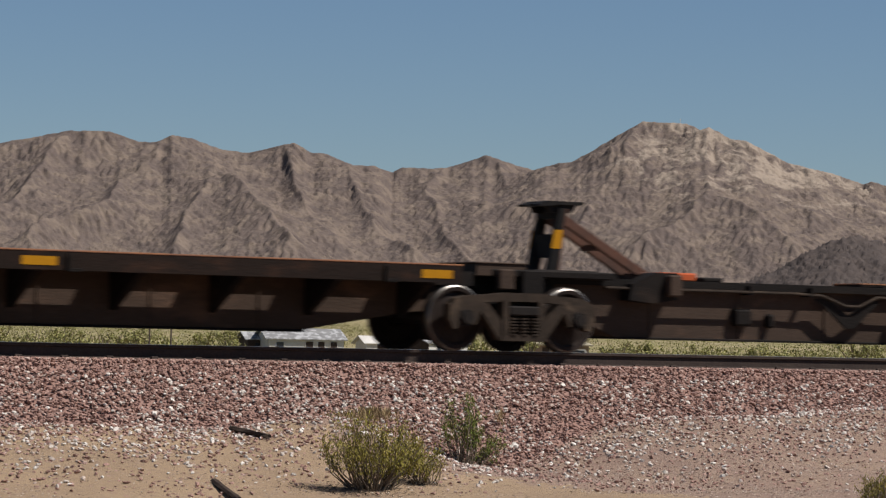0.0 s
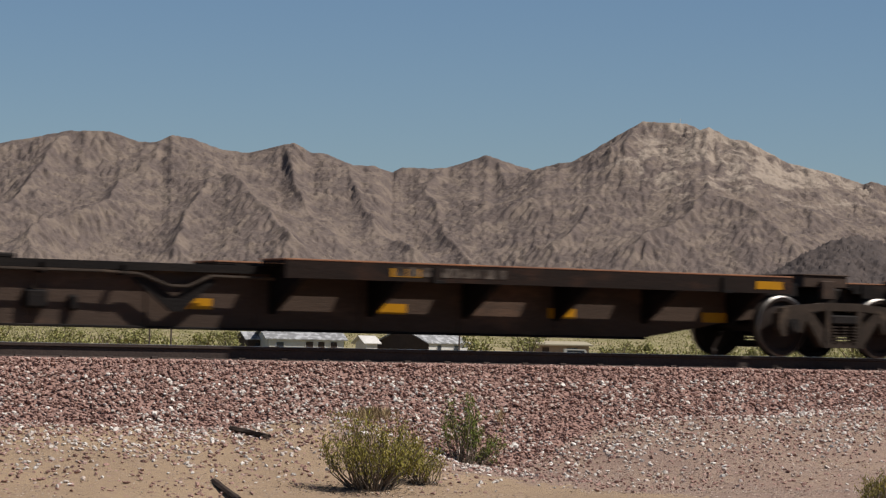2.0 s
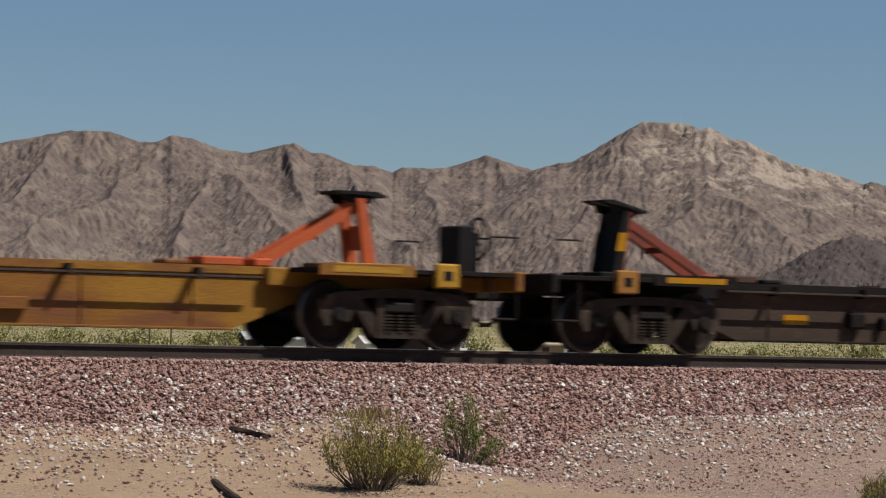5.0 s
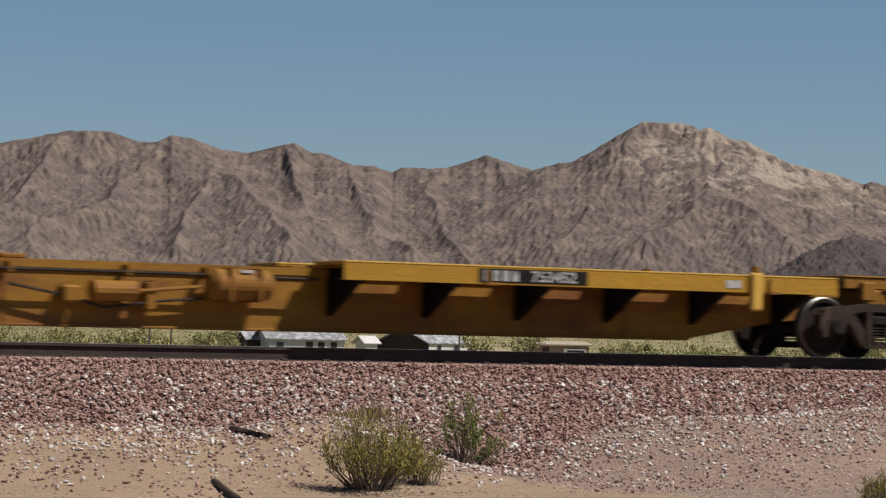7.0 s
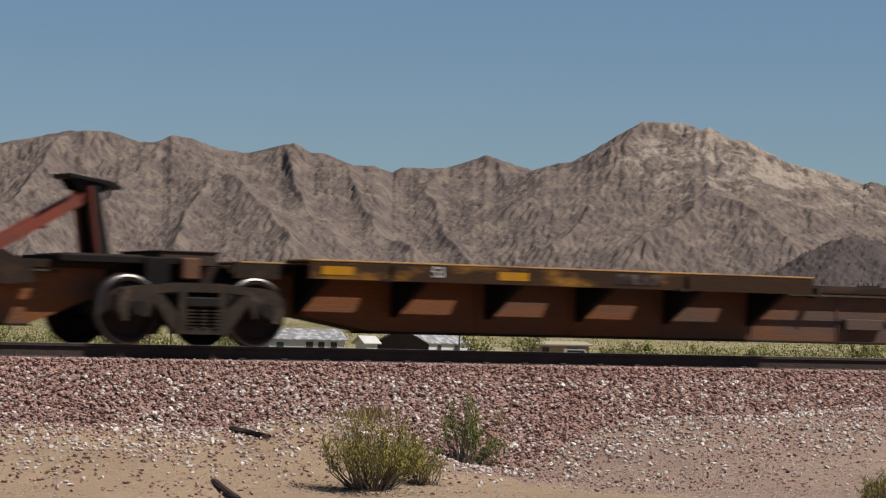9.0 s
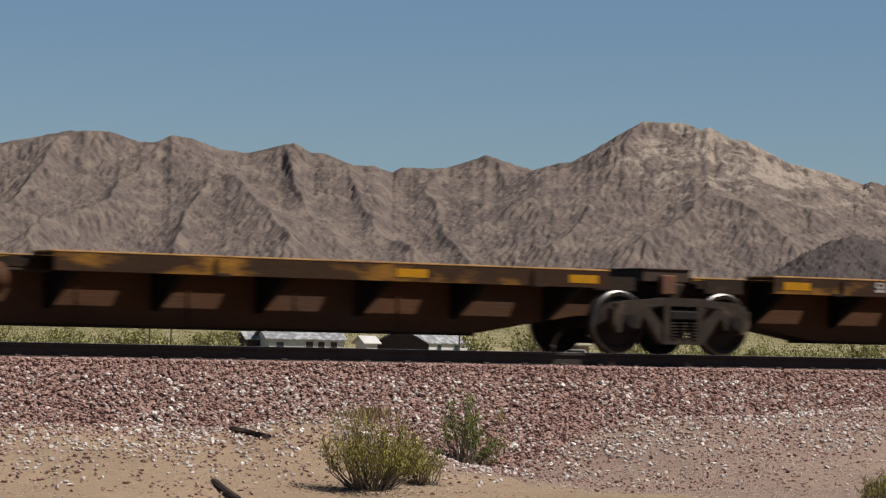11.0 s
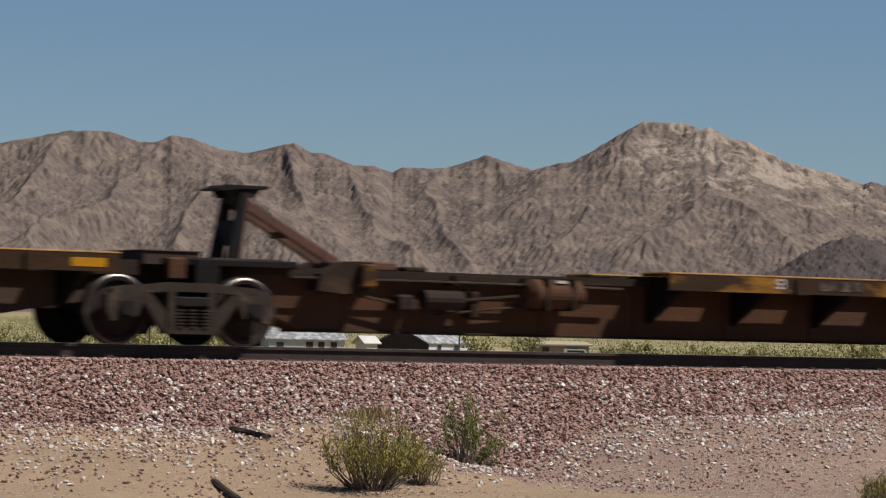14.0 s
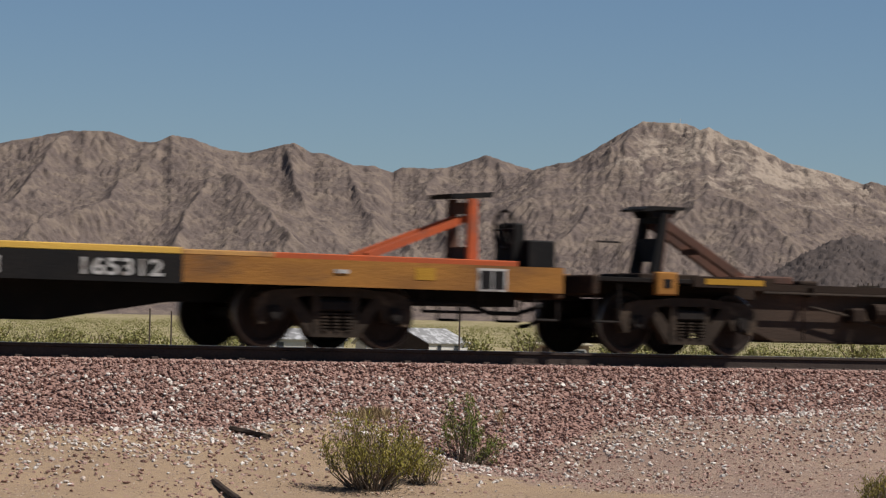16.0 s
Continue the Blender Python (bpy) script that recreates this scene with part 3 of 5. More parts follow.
# ---- wagons ----
def bogie(label):
    """A three-piece freight truck; its origin lies on the track's centre line at the rail head."""
    b = thing("freight_truck", label, "rail truck", "trucks of the train")
    for s in (-1, 1):
        y = s * 1.0
        y0, y1 = y - 0.08, y + 0.08
        bm = prism([(-1.14, 0.57), (-1.06, 0.68), (-0.9, 0.725), (-0.5, 0.75), (-0.3, 0.775), (0.3, 0.775), (0.5, 0.75), (0.9, 0.725), (1.06, 0.68), (1.14, 0.57), (1.1, 0.53), (0.82, 0.62), (0.3, 0.66), (-0.3, 0.66), (-0.82, 0.62), (-1.1, 0.53)], y0, y1)
        for q in (-1, 1):
            prism([(q * 1.15, 0.61), (q * 0.66, 0.68), (q * 0.64, 0.56), (q * 0.74, 0.34), (q * 0.79, 0.34), (q * 0.79, 0.52), (q * 0.99, 0.52), (q * 0.99, 0.3), (q * 1.08, 0.28), (q * 1.15, 0.4)], y0, y1, bm=bm)
            prism([(q * 0.76, 0.66), (q * 0.6, 0.68), (q * 0.24, 0.3), (q * 0.26, 0.15), (q * 0.37, 0.15)], y0 + 0.005, y1 - 0.005, bm=bm)
            prism([(q * 0.235, 0.16), (q * 0.235, 0.68), (q * 0.325, 0.68), (q * 0.325, 0.2)], y0 - 0.02, y1 + 0.02, bm=bm)
        prism([(-0.37, 0.135), (0.37, 0.135), (0.33, 0.215), (-0.33, 0.215)], y0 - 0.03, y1 + 0.03, bm=bm)
        frame_ob = part("side_frame", bm, M["truck"], b)
        for q in (-0.17, 0.0, 0.17):
            bm = bmesh.new()
            for k in range(6):
                rod((q, y + s * 0.06, 0.21 + k * 0.042), (q, y + s * 0.06, 0.234 + k * 0.042), 0.072, 10, bm=bm)
            part("spring", bm, M["truck"], frame_ob)
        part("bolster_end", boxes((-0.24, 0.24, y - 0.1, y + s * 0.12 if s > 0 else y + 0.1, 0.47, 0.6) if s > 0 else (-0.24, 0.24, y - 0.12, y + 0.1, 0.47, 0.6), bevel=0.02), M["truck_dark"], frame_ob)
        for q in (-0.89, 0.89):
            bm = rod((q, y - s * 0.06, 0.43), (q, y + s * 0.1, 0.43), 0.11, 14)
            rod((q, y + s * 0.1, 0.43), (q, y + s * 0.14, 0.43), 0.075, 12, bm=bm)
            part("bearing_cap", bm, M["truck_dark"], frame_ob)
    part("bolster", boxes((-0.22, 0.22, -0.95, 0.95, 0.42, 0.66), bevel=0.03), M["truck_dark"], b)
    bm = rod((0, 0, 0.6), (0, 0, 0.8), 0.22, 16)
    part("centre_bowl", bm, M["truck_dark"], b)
    bm = bmesh.new()
    for q in (-1, 1):
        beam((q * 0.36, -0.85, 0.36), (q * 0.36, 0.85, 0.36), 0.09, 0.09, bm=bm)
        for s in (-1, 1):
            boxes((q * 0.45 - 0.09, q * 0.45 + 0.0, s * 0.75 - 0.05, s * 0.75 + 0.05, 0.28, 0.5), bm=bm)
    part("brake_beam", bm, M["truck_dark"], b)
    for q in (-0.89, 0.89):
        bm = rod((0, -0.98, 0), (0, 0.98, 0), 0.08, 12)
        axle = part("wheelset", bm, M["wheel"], b)
        axle.location = (q, 0, 0.43)
        for s in (-1, 1):
            bm = bmesh.new()
            y = s * 0.753
            ring = [(0.10, 0.10), (0.14, 0.05), (0.33, 0.015), (0.36, 0.06), (0.412, 0.066), (0.432, 0.053), (0.432, -0.02), (0.455, -0.045), (0.45, -0.068), (0.37, -0.068), (0.33, -0.02), (0.14, -0.03), (0.10, -0.09)]
            seg = 40
            loops = [[bm.verts.new((r * math.cos(a * 2 * math.pi / seg), y + s * w, r * math.sin(a * 2 * math.pi / seg))) for r, w in ring] for a in range(seg)]
            for a in range(seg):
                for k in range(len(ring)):
                    v = (loops[a][k], loops[a][(k + 1) % len(ring)], loops[(a + 1) % seg][(k + 1) % len(ring)], loops[(a + 1) % seg][k])
                    f = bm.faces.new(v)
                    f.material_index = 1 if k in (4, 5) else 0
            bmesh.ops.recalc_face_normals(bm, faces=bm.faces[:])
            w = part("wheel", bm, M["wheel"], axle, smooth=False)
            w.data.materials.append(M["rim"])
    return b


def letters(text, x, z, size, y, mat, parent, facing=-1, wide=1.0):
    """Painted characters as a thin mesh on a side face; facing -1 reads from the near side."""
    cu = bpy.data.curves.new("lettering", "FONT")
    cu.body, cu.size, cu.extrude, cu.align_x, cu.align_y = text, size, 0.002, "CENTER", "CENTER"
    cu.offset = size * 0.02
    ob = bpy.data.objects.new("lettering", cu)
    me = bpy.data.meshes.new_from_object(ob)
    bpy.data.objects.remove(ob)
    me.transform((pose(x, y, z, 90, 0, 0) if facing < 0 else pose(x, y, z, 90, 0, 180)) @ Matrix.Diagonal((wide, 1, 1, 1)))
    me.materials.clear()
    me.materials.append(mat)
    return part("lettering", me, mat, parent, "white painted characters")


def marks(x, z, widths, h, y, mat, parent):
    """Unreadable lettering as plain bars."""
    at = x
    for w in widths:
        if w > 0:
            part("letter_bar", boxes((at, at + w, y - 0.003, y + 0.003, z - h / 2, z + h / 2)), mat, parent)
        at += abs(w) + 0.03


def unit(style, length, opts):
    """One platform of an articulated wagon. x = 0 is the truck at the hitch end, x = length the truck at the deck end."""
    web, sill, edge, base = M[style + "_web"], M[style + "_sill"], M[style + "_edge"], M[{"yellow": "yellow_web", "brown": "brown_base"}.get(style, "dark")]
    web = M[opts["web"]] if "web" in opts else web
    car = thing("spine_wagon", opts["label"], "railway wagon", "wagons of the train")
    lip = 0.03 if style == "yellow" else 0.12
    # central spine
    ze = 0.56
    bm = prism([(0.9, ze), (1.15, ze), (2.0, 0.23), (length - 2.9, 0.23), (length - 1.3, 0.5), (length - 0.6, ze), (length - 0.6, 0.99), (0.9, 0.99)], -0.3, 0.3)
    spine = part("spine", bm, web, car)
    part("top_flange", boxes((0.7, length - 0.6, -0.3 - lip, 0.3 + lip, 0.985, 1.03), bevel=0.006), base, car)
    part("bottom_flange", boxes((2.0, length - 2.9, -0.34, 0.34, 0.2, 0.232), bevel=0.006), base, car)
    for s in (-1, 1):
        part("flange_edge", boxes((0.8, length - 0.7, s * (0.3 + lip) - 0.012, s * (0.3 + lip) + 0.012, 0.93, 1.032)), base, car)
    for s in (-1, 1):
        for x in np.arange(2.6, length - 3, 1.55):
            part("stiffener", boxes((x - 0.012, x + 0.012, s * 0.3 - 0.02, s * 0.3 + 0.02, 0.24, 0.98)), web, spine)
    # raised container deck
    a, b = (opts.get("end_start", 6.15) if opts.get("end", False) else opts.get("start", 7.15)), length - opts.get("gap", 1.1)
    n_tie = 6
    for s in (-1, 1):
        lo, hi = sorted((s * (0.5 if style == 'yellow' else 0.63), s * 1.3))
        inner = 0.5 if style == "yellow" else 0.63
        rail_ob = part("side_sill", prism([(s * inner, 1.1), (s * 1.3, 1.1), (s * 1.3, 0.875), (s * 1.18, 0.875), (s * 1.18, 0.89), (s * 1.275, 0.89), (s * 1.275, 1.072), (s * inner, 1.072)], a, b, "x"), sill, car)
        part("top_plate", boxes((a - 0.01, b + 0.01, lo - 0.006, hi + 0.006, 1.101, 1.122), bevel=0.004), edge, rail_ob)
        for x in opts.get("reflectors", (0.12, 0.5, 0.93)):
            px = a + (b - a) * x
            part("reflector", boxes((px - 0.23, px + 0.23, s * 1.302 - 0.003, s * 1.302 + 0.003, 0.93, 1.04)), M["reflector"], rail_ob)
        for x in (0.28, 0.86):
            px = a + (b - a) * x
            part("step_bracket", boxes((px - 0.1, px + 0.1, s * 1.31 - 0.03, s * 1.31 + 0.03, 0.86, 0.9), (px - 0.1, px - 0.07, s * 1.31 - 0.03, s * 1.31 + 0.03, 0.86, 1.08), bevel=0.004), base, rail_ob)
    for k in range(n_tie):
        x = a + 0.35 + (b - a - 0.7) * k / (n_tie - 1)
        for s in (-1, 1):
            part("cross_tie", boxes((x - 0.3, x + 0.3, s * 0.42 - 0.22, s * 0.42 + 0.22, 1.035, 1.07)), base, car)
            # Dark on yellow wagons as well: the under-deck shade is in the bracket's colour.
            part("bracket", prism([(s * 0.3, 0.42), (s * 0.3, 1.034), (s * 1.27, 1.034), (s * 1.27, 0.9), (s * 1.1, 0.86)], x - 0.05, x + 0.05, "x"), M["dark"], car)
    # hitch for trailers, leaning stays towards the deck
    h, strut = M[opts.get("post", "black")], M[opts.get("strut", "brown_red")]
    x0 = 0.1 if opts.get("end", False) else 1.1
    part("hitch_base", boxes((x0 - 0.55, x0 + 0.5, -0.5, 0.5, 1.03, 1.12), bevel=0.015), base, car)
    post = part("hitch_post", bmesh.new(), h, car)
    bm = bmesh.new()
    for s in (-1, 1):
        prism([(x0 - 0.2, 1.1), (x0 - 0.02, 1.1), (x0 + 0.1, 1.98), (x0 - 0.02, 1.98)], s * 0.24 - 0.045, s * 0.24 + 0.045, bm=bm)
    if opts.get("solid", False):
        prism([(x0 - 0.15, 1.12), (x0 - 0.11, 1.12), (x0 + 0.03, 1.9), (x0 - 0.01, 1.9)], -0.2, 0.2, bm=bm)
    else:
        boxes((x0 - 0.1, x0 - 0.04, -0.2, 0.2, 1.3, 1.62), bm=bm)
    boxes((x0 - 0.03, x0 + 0.07, -0.2, 0.2, 1.84, 1.97), bm=bm)
    bm.to_mesh(post.data)
    bm.free()
    for s in (-1, 1) if opts.get("band", True) else ():
        part("warning_band", prism([(x0 - 0.15, 1.42), (x0 + 0.03, 1.42), (x0 + 0.06, 1.68), (x0 - 0.1, 1.68)], s * 0.286, s * 0.289), M["reflector"], post, "yellow painted band")
    for s in (-1, 1):
        part("leg_edge", prism([(x0 - 0.04, 1.12), (x0 - 0.015, 1.12), (x0 + 0.105, 1.97), (x0 + 0.08, 1.97)], s * 0.24 - 0.05, s * 0.24 + 0.05), strut, post)
    bm = bmesh.new()
    for s in (-1, 1):
        prism([(-0.42, -0.03), (-0.3, -0.03), (-0.05, 0.0), (0.3, 0.0), (0.34, 0.02), (0.34, 0.045), (-0.28, 0.045), (-0.42, -0.005)], s * 0.05, s * 0.27, bm=bm)
        prism([(-0.2, -0.11), (0.14, -0.11), (0.24, 0.0), (-0.27, 0.0)], s * 0.16, s * 0.22, bm=bm)
    boxes((0.05, 0.32, -0.075, 0.075, 0.002, 0.043), bm=bm)
    plate = part("hitch_plate", bm, M["black"], car)
    plate.matrix_basis = pose(x0 + 0.06, 0, 2.03, 0, opts.get("tilt", 0), 0)
    bm = bmesh.new()
    for s in (-1, 1):
        beam((x0 + 0.1, s * 0.16, 1.84), (x0 + 1.45, s * 0.2, 1.1), 0.09, 0.12, bm=bm)
    boxes((x0 + 0.65, x0 + 0.75, -0.2, 0.2, 1.42, 1.5), bm=bm)
    part("hitch_strut", bm, strut, car)
    part("strut_foot", boxes((x0 + 1.35, x0 + 1.62, -0.3, 0.3, 1.03, 1.14), bevel=0.02), strut, car)
    part("stop_block", boxes((x0 + 1.75, x0 + 2.35, -0.24, 0.24, 1.03, 1.15), bevel=0.02), M[opts.get("block", "brown_red")], car)
    part("buffer_box", boxes((x0 + 2.5, x0 + 2.85, -0.2, 0.2, 1.03, 1.1), bevel=0.02), base, car)
    # air line, tank and brake gear on the side away from +y
    line = [(1.7, -0.52, 0.9), (5.0, -0.52, 0.9)]
    if opts.get("tank", False):
        line += [(6.9, -0.52, 0.88)]
        bm = rod((5.35, -0.58, 0.78), (6.1, -0.58, 0.78), 0.2, 26)
        rod((5.28, -0.58, 0.78), (5.35, -0.58, 0.78), 0.13, 26, 0.2, bm)
        rod((6.1, -0.58, 0.78), (6.17, -0.58, 0.78), 0.2, 26, 0.13, bm)
        tank = part("air_tank", bm, M[opts.get("tank_paint", "brown_web")], car, "round air tank", smooth=False)
        for x in (5.52, 5.94):
            part("strap", boxes((x - 0.02, x + 0.02, -0.785, -0.3, 0.56, 0.99)), base, tank)
        part("tank_label", boxes((5.66, 5.84, -0.75, -0.66, 0.93, 0.965)), M["white"], tank)
        gear = part("brake_cylinder", rod((3.7, -0.5, 0.66), (4.3, -0.5, 0.66), 0.13, 14), base, car)
        part("push_rod", pipe([(4.3, -0.5, 0.66), (5.2, -0.5, 0.74)], 0.025), base, gear)
        part("valve", boxes((3.3, 3.55, -0.55, -0.31, 0.5, 0.72), bevel=0.03), base, car)
        part("lever_guide", boxes((4.45, 4.6, -0.5, -0.31, 0.42, 0.8), bevel=0.03), base, car)
        part("small_pipe", pipe([(2.6, -0.45, 0.72), (3.3, -0.46, 0.6), (3.9, -0.47, 0.45), (4.7, -0.47, 0.55), (5.3, -0.45, 0.6)], 0.02), M["truck"], car)
    else:
        line += [(5.5, -0.52, 0.88), (5.9, -0.55, 0.74), (6.15, -0.55, 0.74), (6.5, -0.52, 0.88), (7.4, -0.52, 0.87)]
        part("valve", boxes((4.0, 4.3, -0.44, -0.3, 0.42, 0.66), bevel=0.03), base, car)
        part("drain_cock", boxes((4.6, 4.72, -0.42, -0.3, 0.4, 0.6), bevel=0.03), base, car)
        part("pipe_guard", prism([(5.4, 0.84), (5.6, 0.84), (6.0, 0.6), (6.4, 0.84), (6.6, 0.84), (6.1, 0.42), (5.95, 0.42)], -0.5, -0.46), base, car)
    part("air_pipe", pipe(line, 0.022), M["truck"], car)
    for x in (2.6, 4.2, 5.3):
        part("pipe_hanger", boxes((x - 0.02, x + 0.02, -0.54, -0.3, 0.86, 0.99)), base, car)
    bm = bmesh.new()
    pipe([(1.7, 0.5, 0.88), (7.0, 0.5, 0.88)], 0.022, bm=bm)
    for x in (2.6, 4.4, 6.2):
        boxes((x - 0.03, x + 0.03, 0.3, 0.53, 0.85, 0.99), bm=bm)
    part("conduit", bm, M["truck"], car)
    part("access_box", boxes((4.9, 5.6, 0.3, 0.4, 0.4, 0.56), bevel=0.01), web, car)
    for x in opts.get("web_marks", ()):
        for s in (-1, 1):
            part("reflector", boxes((x - 0.22, x + 0.22, s * 0.304 - 0.004, s * 0.304 + 0.004, 0.46, 0.6)), M["reflector"], spine)
    # articulation or end structure at the hitch end
    if opts.get("end", False):
        part("end_frame", boxes((-1.66, 1.6, -0.45, 0.45, 0.78, 1.03), bevel=0.02), base, car)
        part("walkway", boxes((-1.7, 1.3, -1.28, -0.44, 0.97, 1.03), (-1.7, 1.3, 0.44, 1.28, 0.97, 1.03), bevel=0.006), M["dark"], car)
        part("buffer_beam", boxes((-1.78, -1.66, -1.3, 1.3, 0.78, 1.05), bevel=0.02), base, car)
        for s in (-1, 1):
            part("side_plate", boxes((-0.1, 1.3, s * 1.29 - 0.01, s * 1.29 + 0.01, 0.93, 1.08)), M["dark"] if style == "dark" else base, car)
            part("reflector", boxes((0.1, 1.1, s * 1.303 - 0.003, s * 1.303 + 0.003, 0.97, 1.05)), M["reflector"] if style == "dark" else M["yellow_sill"], car)
            eye = part("jacking_pad", boxes((-0.75, -0.4, s * 1.3 - 0.05, s * 1.3 + 0.05, 0.8, 1.12), bevel=0.02), M["yellow_sill" if style == "yellow" else "flat_sill"], car)
            part("eye_hole", boxes((-0.64, -0.51, s * 1.352 - 0.003, s * 1.352 + 0.003, 0.9, 1.02)), M["black"], eye)
            part("grab_iron", pipe([(-1.7, s * 1.26, 0.45), (-1.7, s * 1.26, 1.5), (-1.3, s * 1.26, 1.5), (-1.3, s * 1.26, 1.03)], 0.014), M["truck_dark"], car)
            part("step", pipe([(-1.7, s * 1.24, 0.98), (-1.7, s * 1.24, 0.42), (-1.3, s * 1.24, 0.42), (-1.3, s * 1.24, 0.98)], 0.018), M["truck_dark"], car)
        coupler = part("coupler", boxes((-1.8, -1.2, -0.1, 0.1, 0.72, 0.94), (-2.0, -1.72, -0.17, 0.17, 0.68, 0.98), bevel=0.03), M["truck_dark"], car)
        part("air_hose", pipe([(-1.45, 0.2, 0.75), (-1.6, 0.2, 0.5), (-1.8, 0.2, 0.36), (-1.98, 0.2, 0.34)], 0.028), M["black"], coupler)
        if opts.get("brake", False):
            stand = part("brake_stand", boxes((-1.68, -1.42, -0.3, 0.2, 1.03, 1.68), (-1.84, -1.62, -0.06, 0.06, 1.03, 1.6), bevel=0.02), M["black"], car)
            bm = bmesh.new()
            hoop(-1.86, 0, 1.52, 0.28, 0.022, bm)
            for k in range(3):
                a = k * math.pi / 3
                rod((-1.86, -0.28 * math.cos(a), 1.52 - 0.28 * math.sin(a)), (-1.86, 0.28 * math.cos(a), 1.52 + 0.28 * math.sin(a)), 0.014, 6, bm=bm)
            part("brake_wheel", bm, M["truck_dark"], stand, "spoked hand brake wheel")
    else:
        part("yoke", boxes((-0.9, 1.0, -0.32, 0.32, 0.74, 1.03), bevel=0.03), base, car)
        part("hitch_platform", boxes((-0.2, x0 + 0.65, -0.62, 0.62, 1.0, 1.1), (0.25, 0.6, -0.66, 0.66, 0.74, 1.095), bevel=0.015), M[opts.get("platform", "dark")], car)
        bx = 2.6
        for s in (-1, 1):
            lug = part("side_bearing_arm", prism([(bx - 0.55, 0.74), (bx - 0.15, 0.7), (bx + 0.28, 0.76), (bx + 0.28, 1.13), (bx - 0.12, 1.13), (bx - 0.5, 0.96)], s * 0.34, s * 0.6), base, car)
            part("jacking_pad", boxes((bx + 0.05, bx + 0.27, s * 0.66 - 0.06, s * 0.66 + 0.06, 0.8, 1.1), bevel=0.02), M[opts.get("pad", "dark_web")], lug)
    # deck end: joint over the shared truck
    if not opts.get("bare_joint", False):
        part("joint", boxes((length - 0.65, length + 0.25, -0.3, 0.3, 0.72, 1.0), bevel=0.03), base, car)
        part("joint_cover", boxes((length - 0.45, length + 0.35, -0.6, 0.6, 1.0, 1.17), (length - 0.47, length + 0.37, -0.62, 0.62, 1.165, 1.19), bevel=0.01), M["yellow_web" if style == "yellow" else "dark_web"], car)
    for s in (-1, 1):
        if not opts.get("bare_joint", False):
            part("end_post", boxes((length - 0.15, length + 0.1, s * 0.66 - 0.05, s * 0.66 + 0.05, 0.82, 1.1), bevel=0.02), M[opts.get("stub", style + "_web")], car)
        part("end_sill", boxes((length - 1.25, length - 0.6, s * 0.75 - 0.02, s * 0.75 + 0.02, 0.86, 1.05)), base, car)
    # lettering on the deck's sill
    for bars in opts.get("bars", ()):
        marks(a + bars[0], 1.0, bars[1], bars[2], -1.303, M["faded"], car)
        marks(a + bars[0], 1.0, bars[1], bars[2], 1.303, M["faded"], car)
    if style == "yellow":
        for s in (-1, 1):
            words, half, along = opts.get("panel", ("753452", 0.86, 0.36))
            mid = a + (b - a) * (along if (s < 0) != opts.get("flip", False) else 1 - along)
            panel = part("number_panel", boxes((mid - half, mid + half, s * 1.303 - 0.003, s * 1.303 + 0.003, 0.9, 1.08)), M["black"], car, "black panel with white lettering")
            if words.isdigit():
                letters(words, mid - s * 0.32, 0.985, 0.2, s * 1.308, M["white"], panel, s, 1.2)
                for k in range(4):
                    part("letter_bar", boxes((mid + s * (0.74 - k * 0.15) - 0.045, mid + s * (0.74 - k * 0.15) + 0.045, s * 1.308 - 0.002, s * 1.308 + 0.002, 0.92, 1.06)), M["white"], panel)
            else:
                letters(words, mid, 0.985, 0.15, s * 1.308, M["white"], panel, s, 1.15)
            latch = part("twist_latch", boxes((b - 1.55, b - 1.35, s * 1.33 - 0.04, s * 1.33 + 0.04, 0.62, 1.16), bevel=0.03), edge, car)
            part("latch_head", rod((b - 1.45, s * 1.3, 1.16), (b - 1.45, s * 1.3, 1.24), 0.07, 10), base, latch)
            part("label_plate", boxes((b - 1.95, b - 1.7, s * 1.304 - 0.003, s * 1.304 + 0.003, 0.93, 1.04)), M["white"], car)
    for t, x, size in opts.get("texts", ()):
        letters(t, a + x, 1.0, size, -1.304, M["white"], car)
        letters(t, b - x, 1.0, size, 1.304, M["white"], car, 1)
    return car


# Train plan: trucks and couplings by their distance from the zero mark, towards -x.
TRAIN = []
BOGIES = []


def add(ob, c, turned=False):
    ob.matrix_basis = pose(c, 0, 0, 0, 0, 180 if turned else 0)
    TRAIN.append((ob, c, turned))
    return ob


END = 2.0          # from an end truck to the coupling face
PITCH = 16.25


def wagon(front, joints, rear, style, turns, opts):
    """An articulated wagon between two couplings. turns: for each platform, True where its hitch is at the front (+x) end."""
    stops = [front - END, *joints, rear + END]
    for k, turned in enumerate(turns):
        hi, lo = stops[k], stops[k + 1]
        o = dict(opts)
        o.update(opts.get(k, {}))
        o["end"] = (k == 0 and turned) or (k == len(turns) - 1 and not turned)
        o["bare_joint"] = k > 0 and turns[k - 1] and not turned
        o["brake"] = o["end"] and (k == 0 or o.get("brake", False))
        ob = unit(style, hi - lo, o)
        add(ob, hi if turned else lo, turned)
    BOGIES.extend(stops)


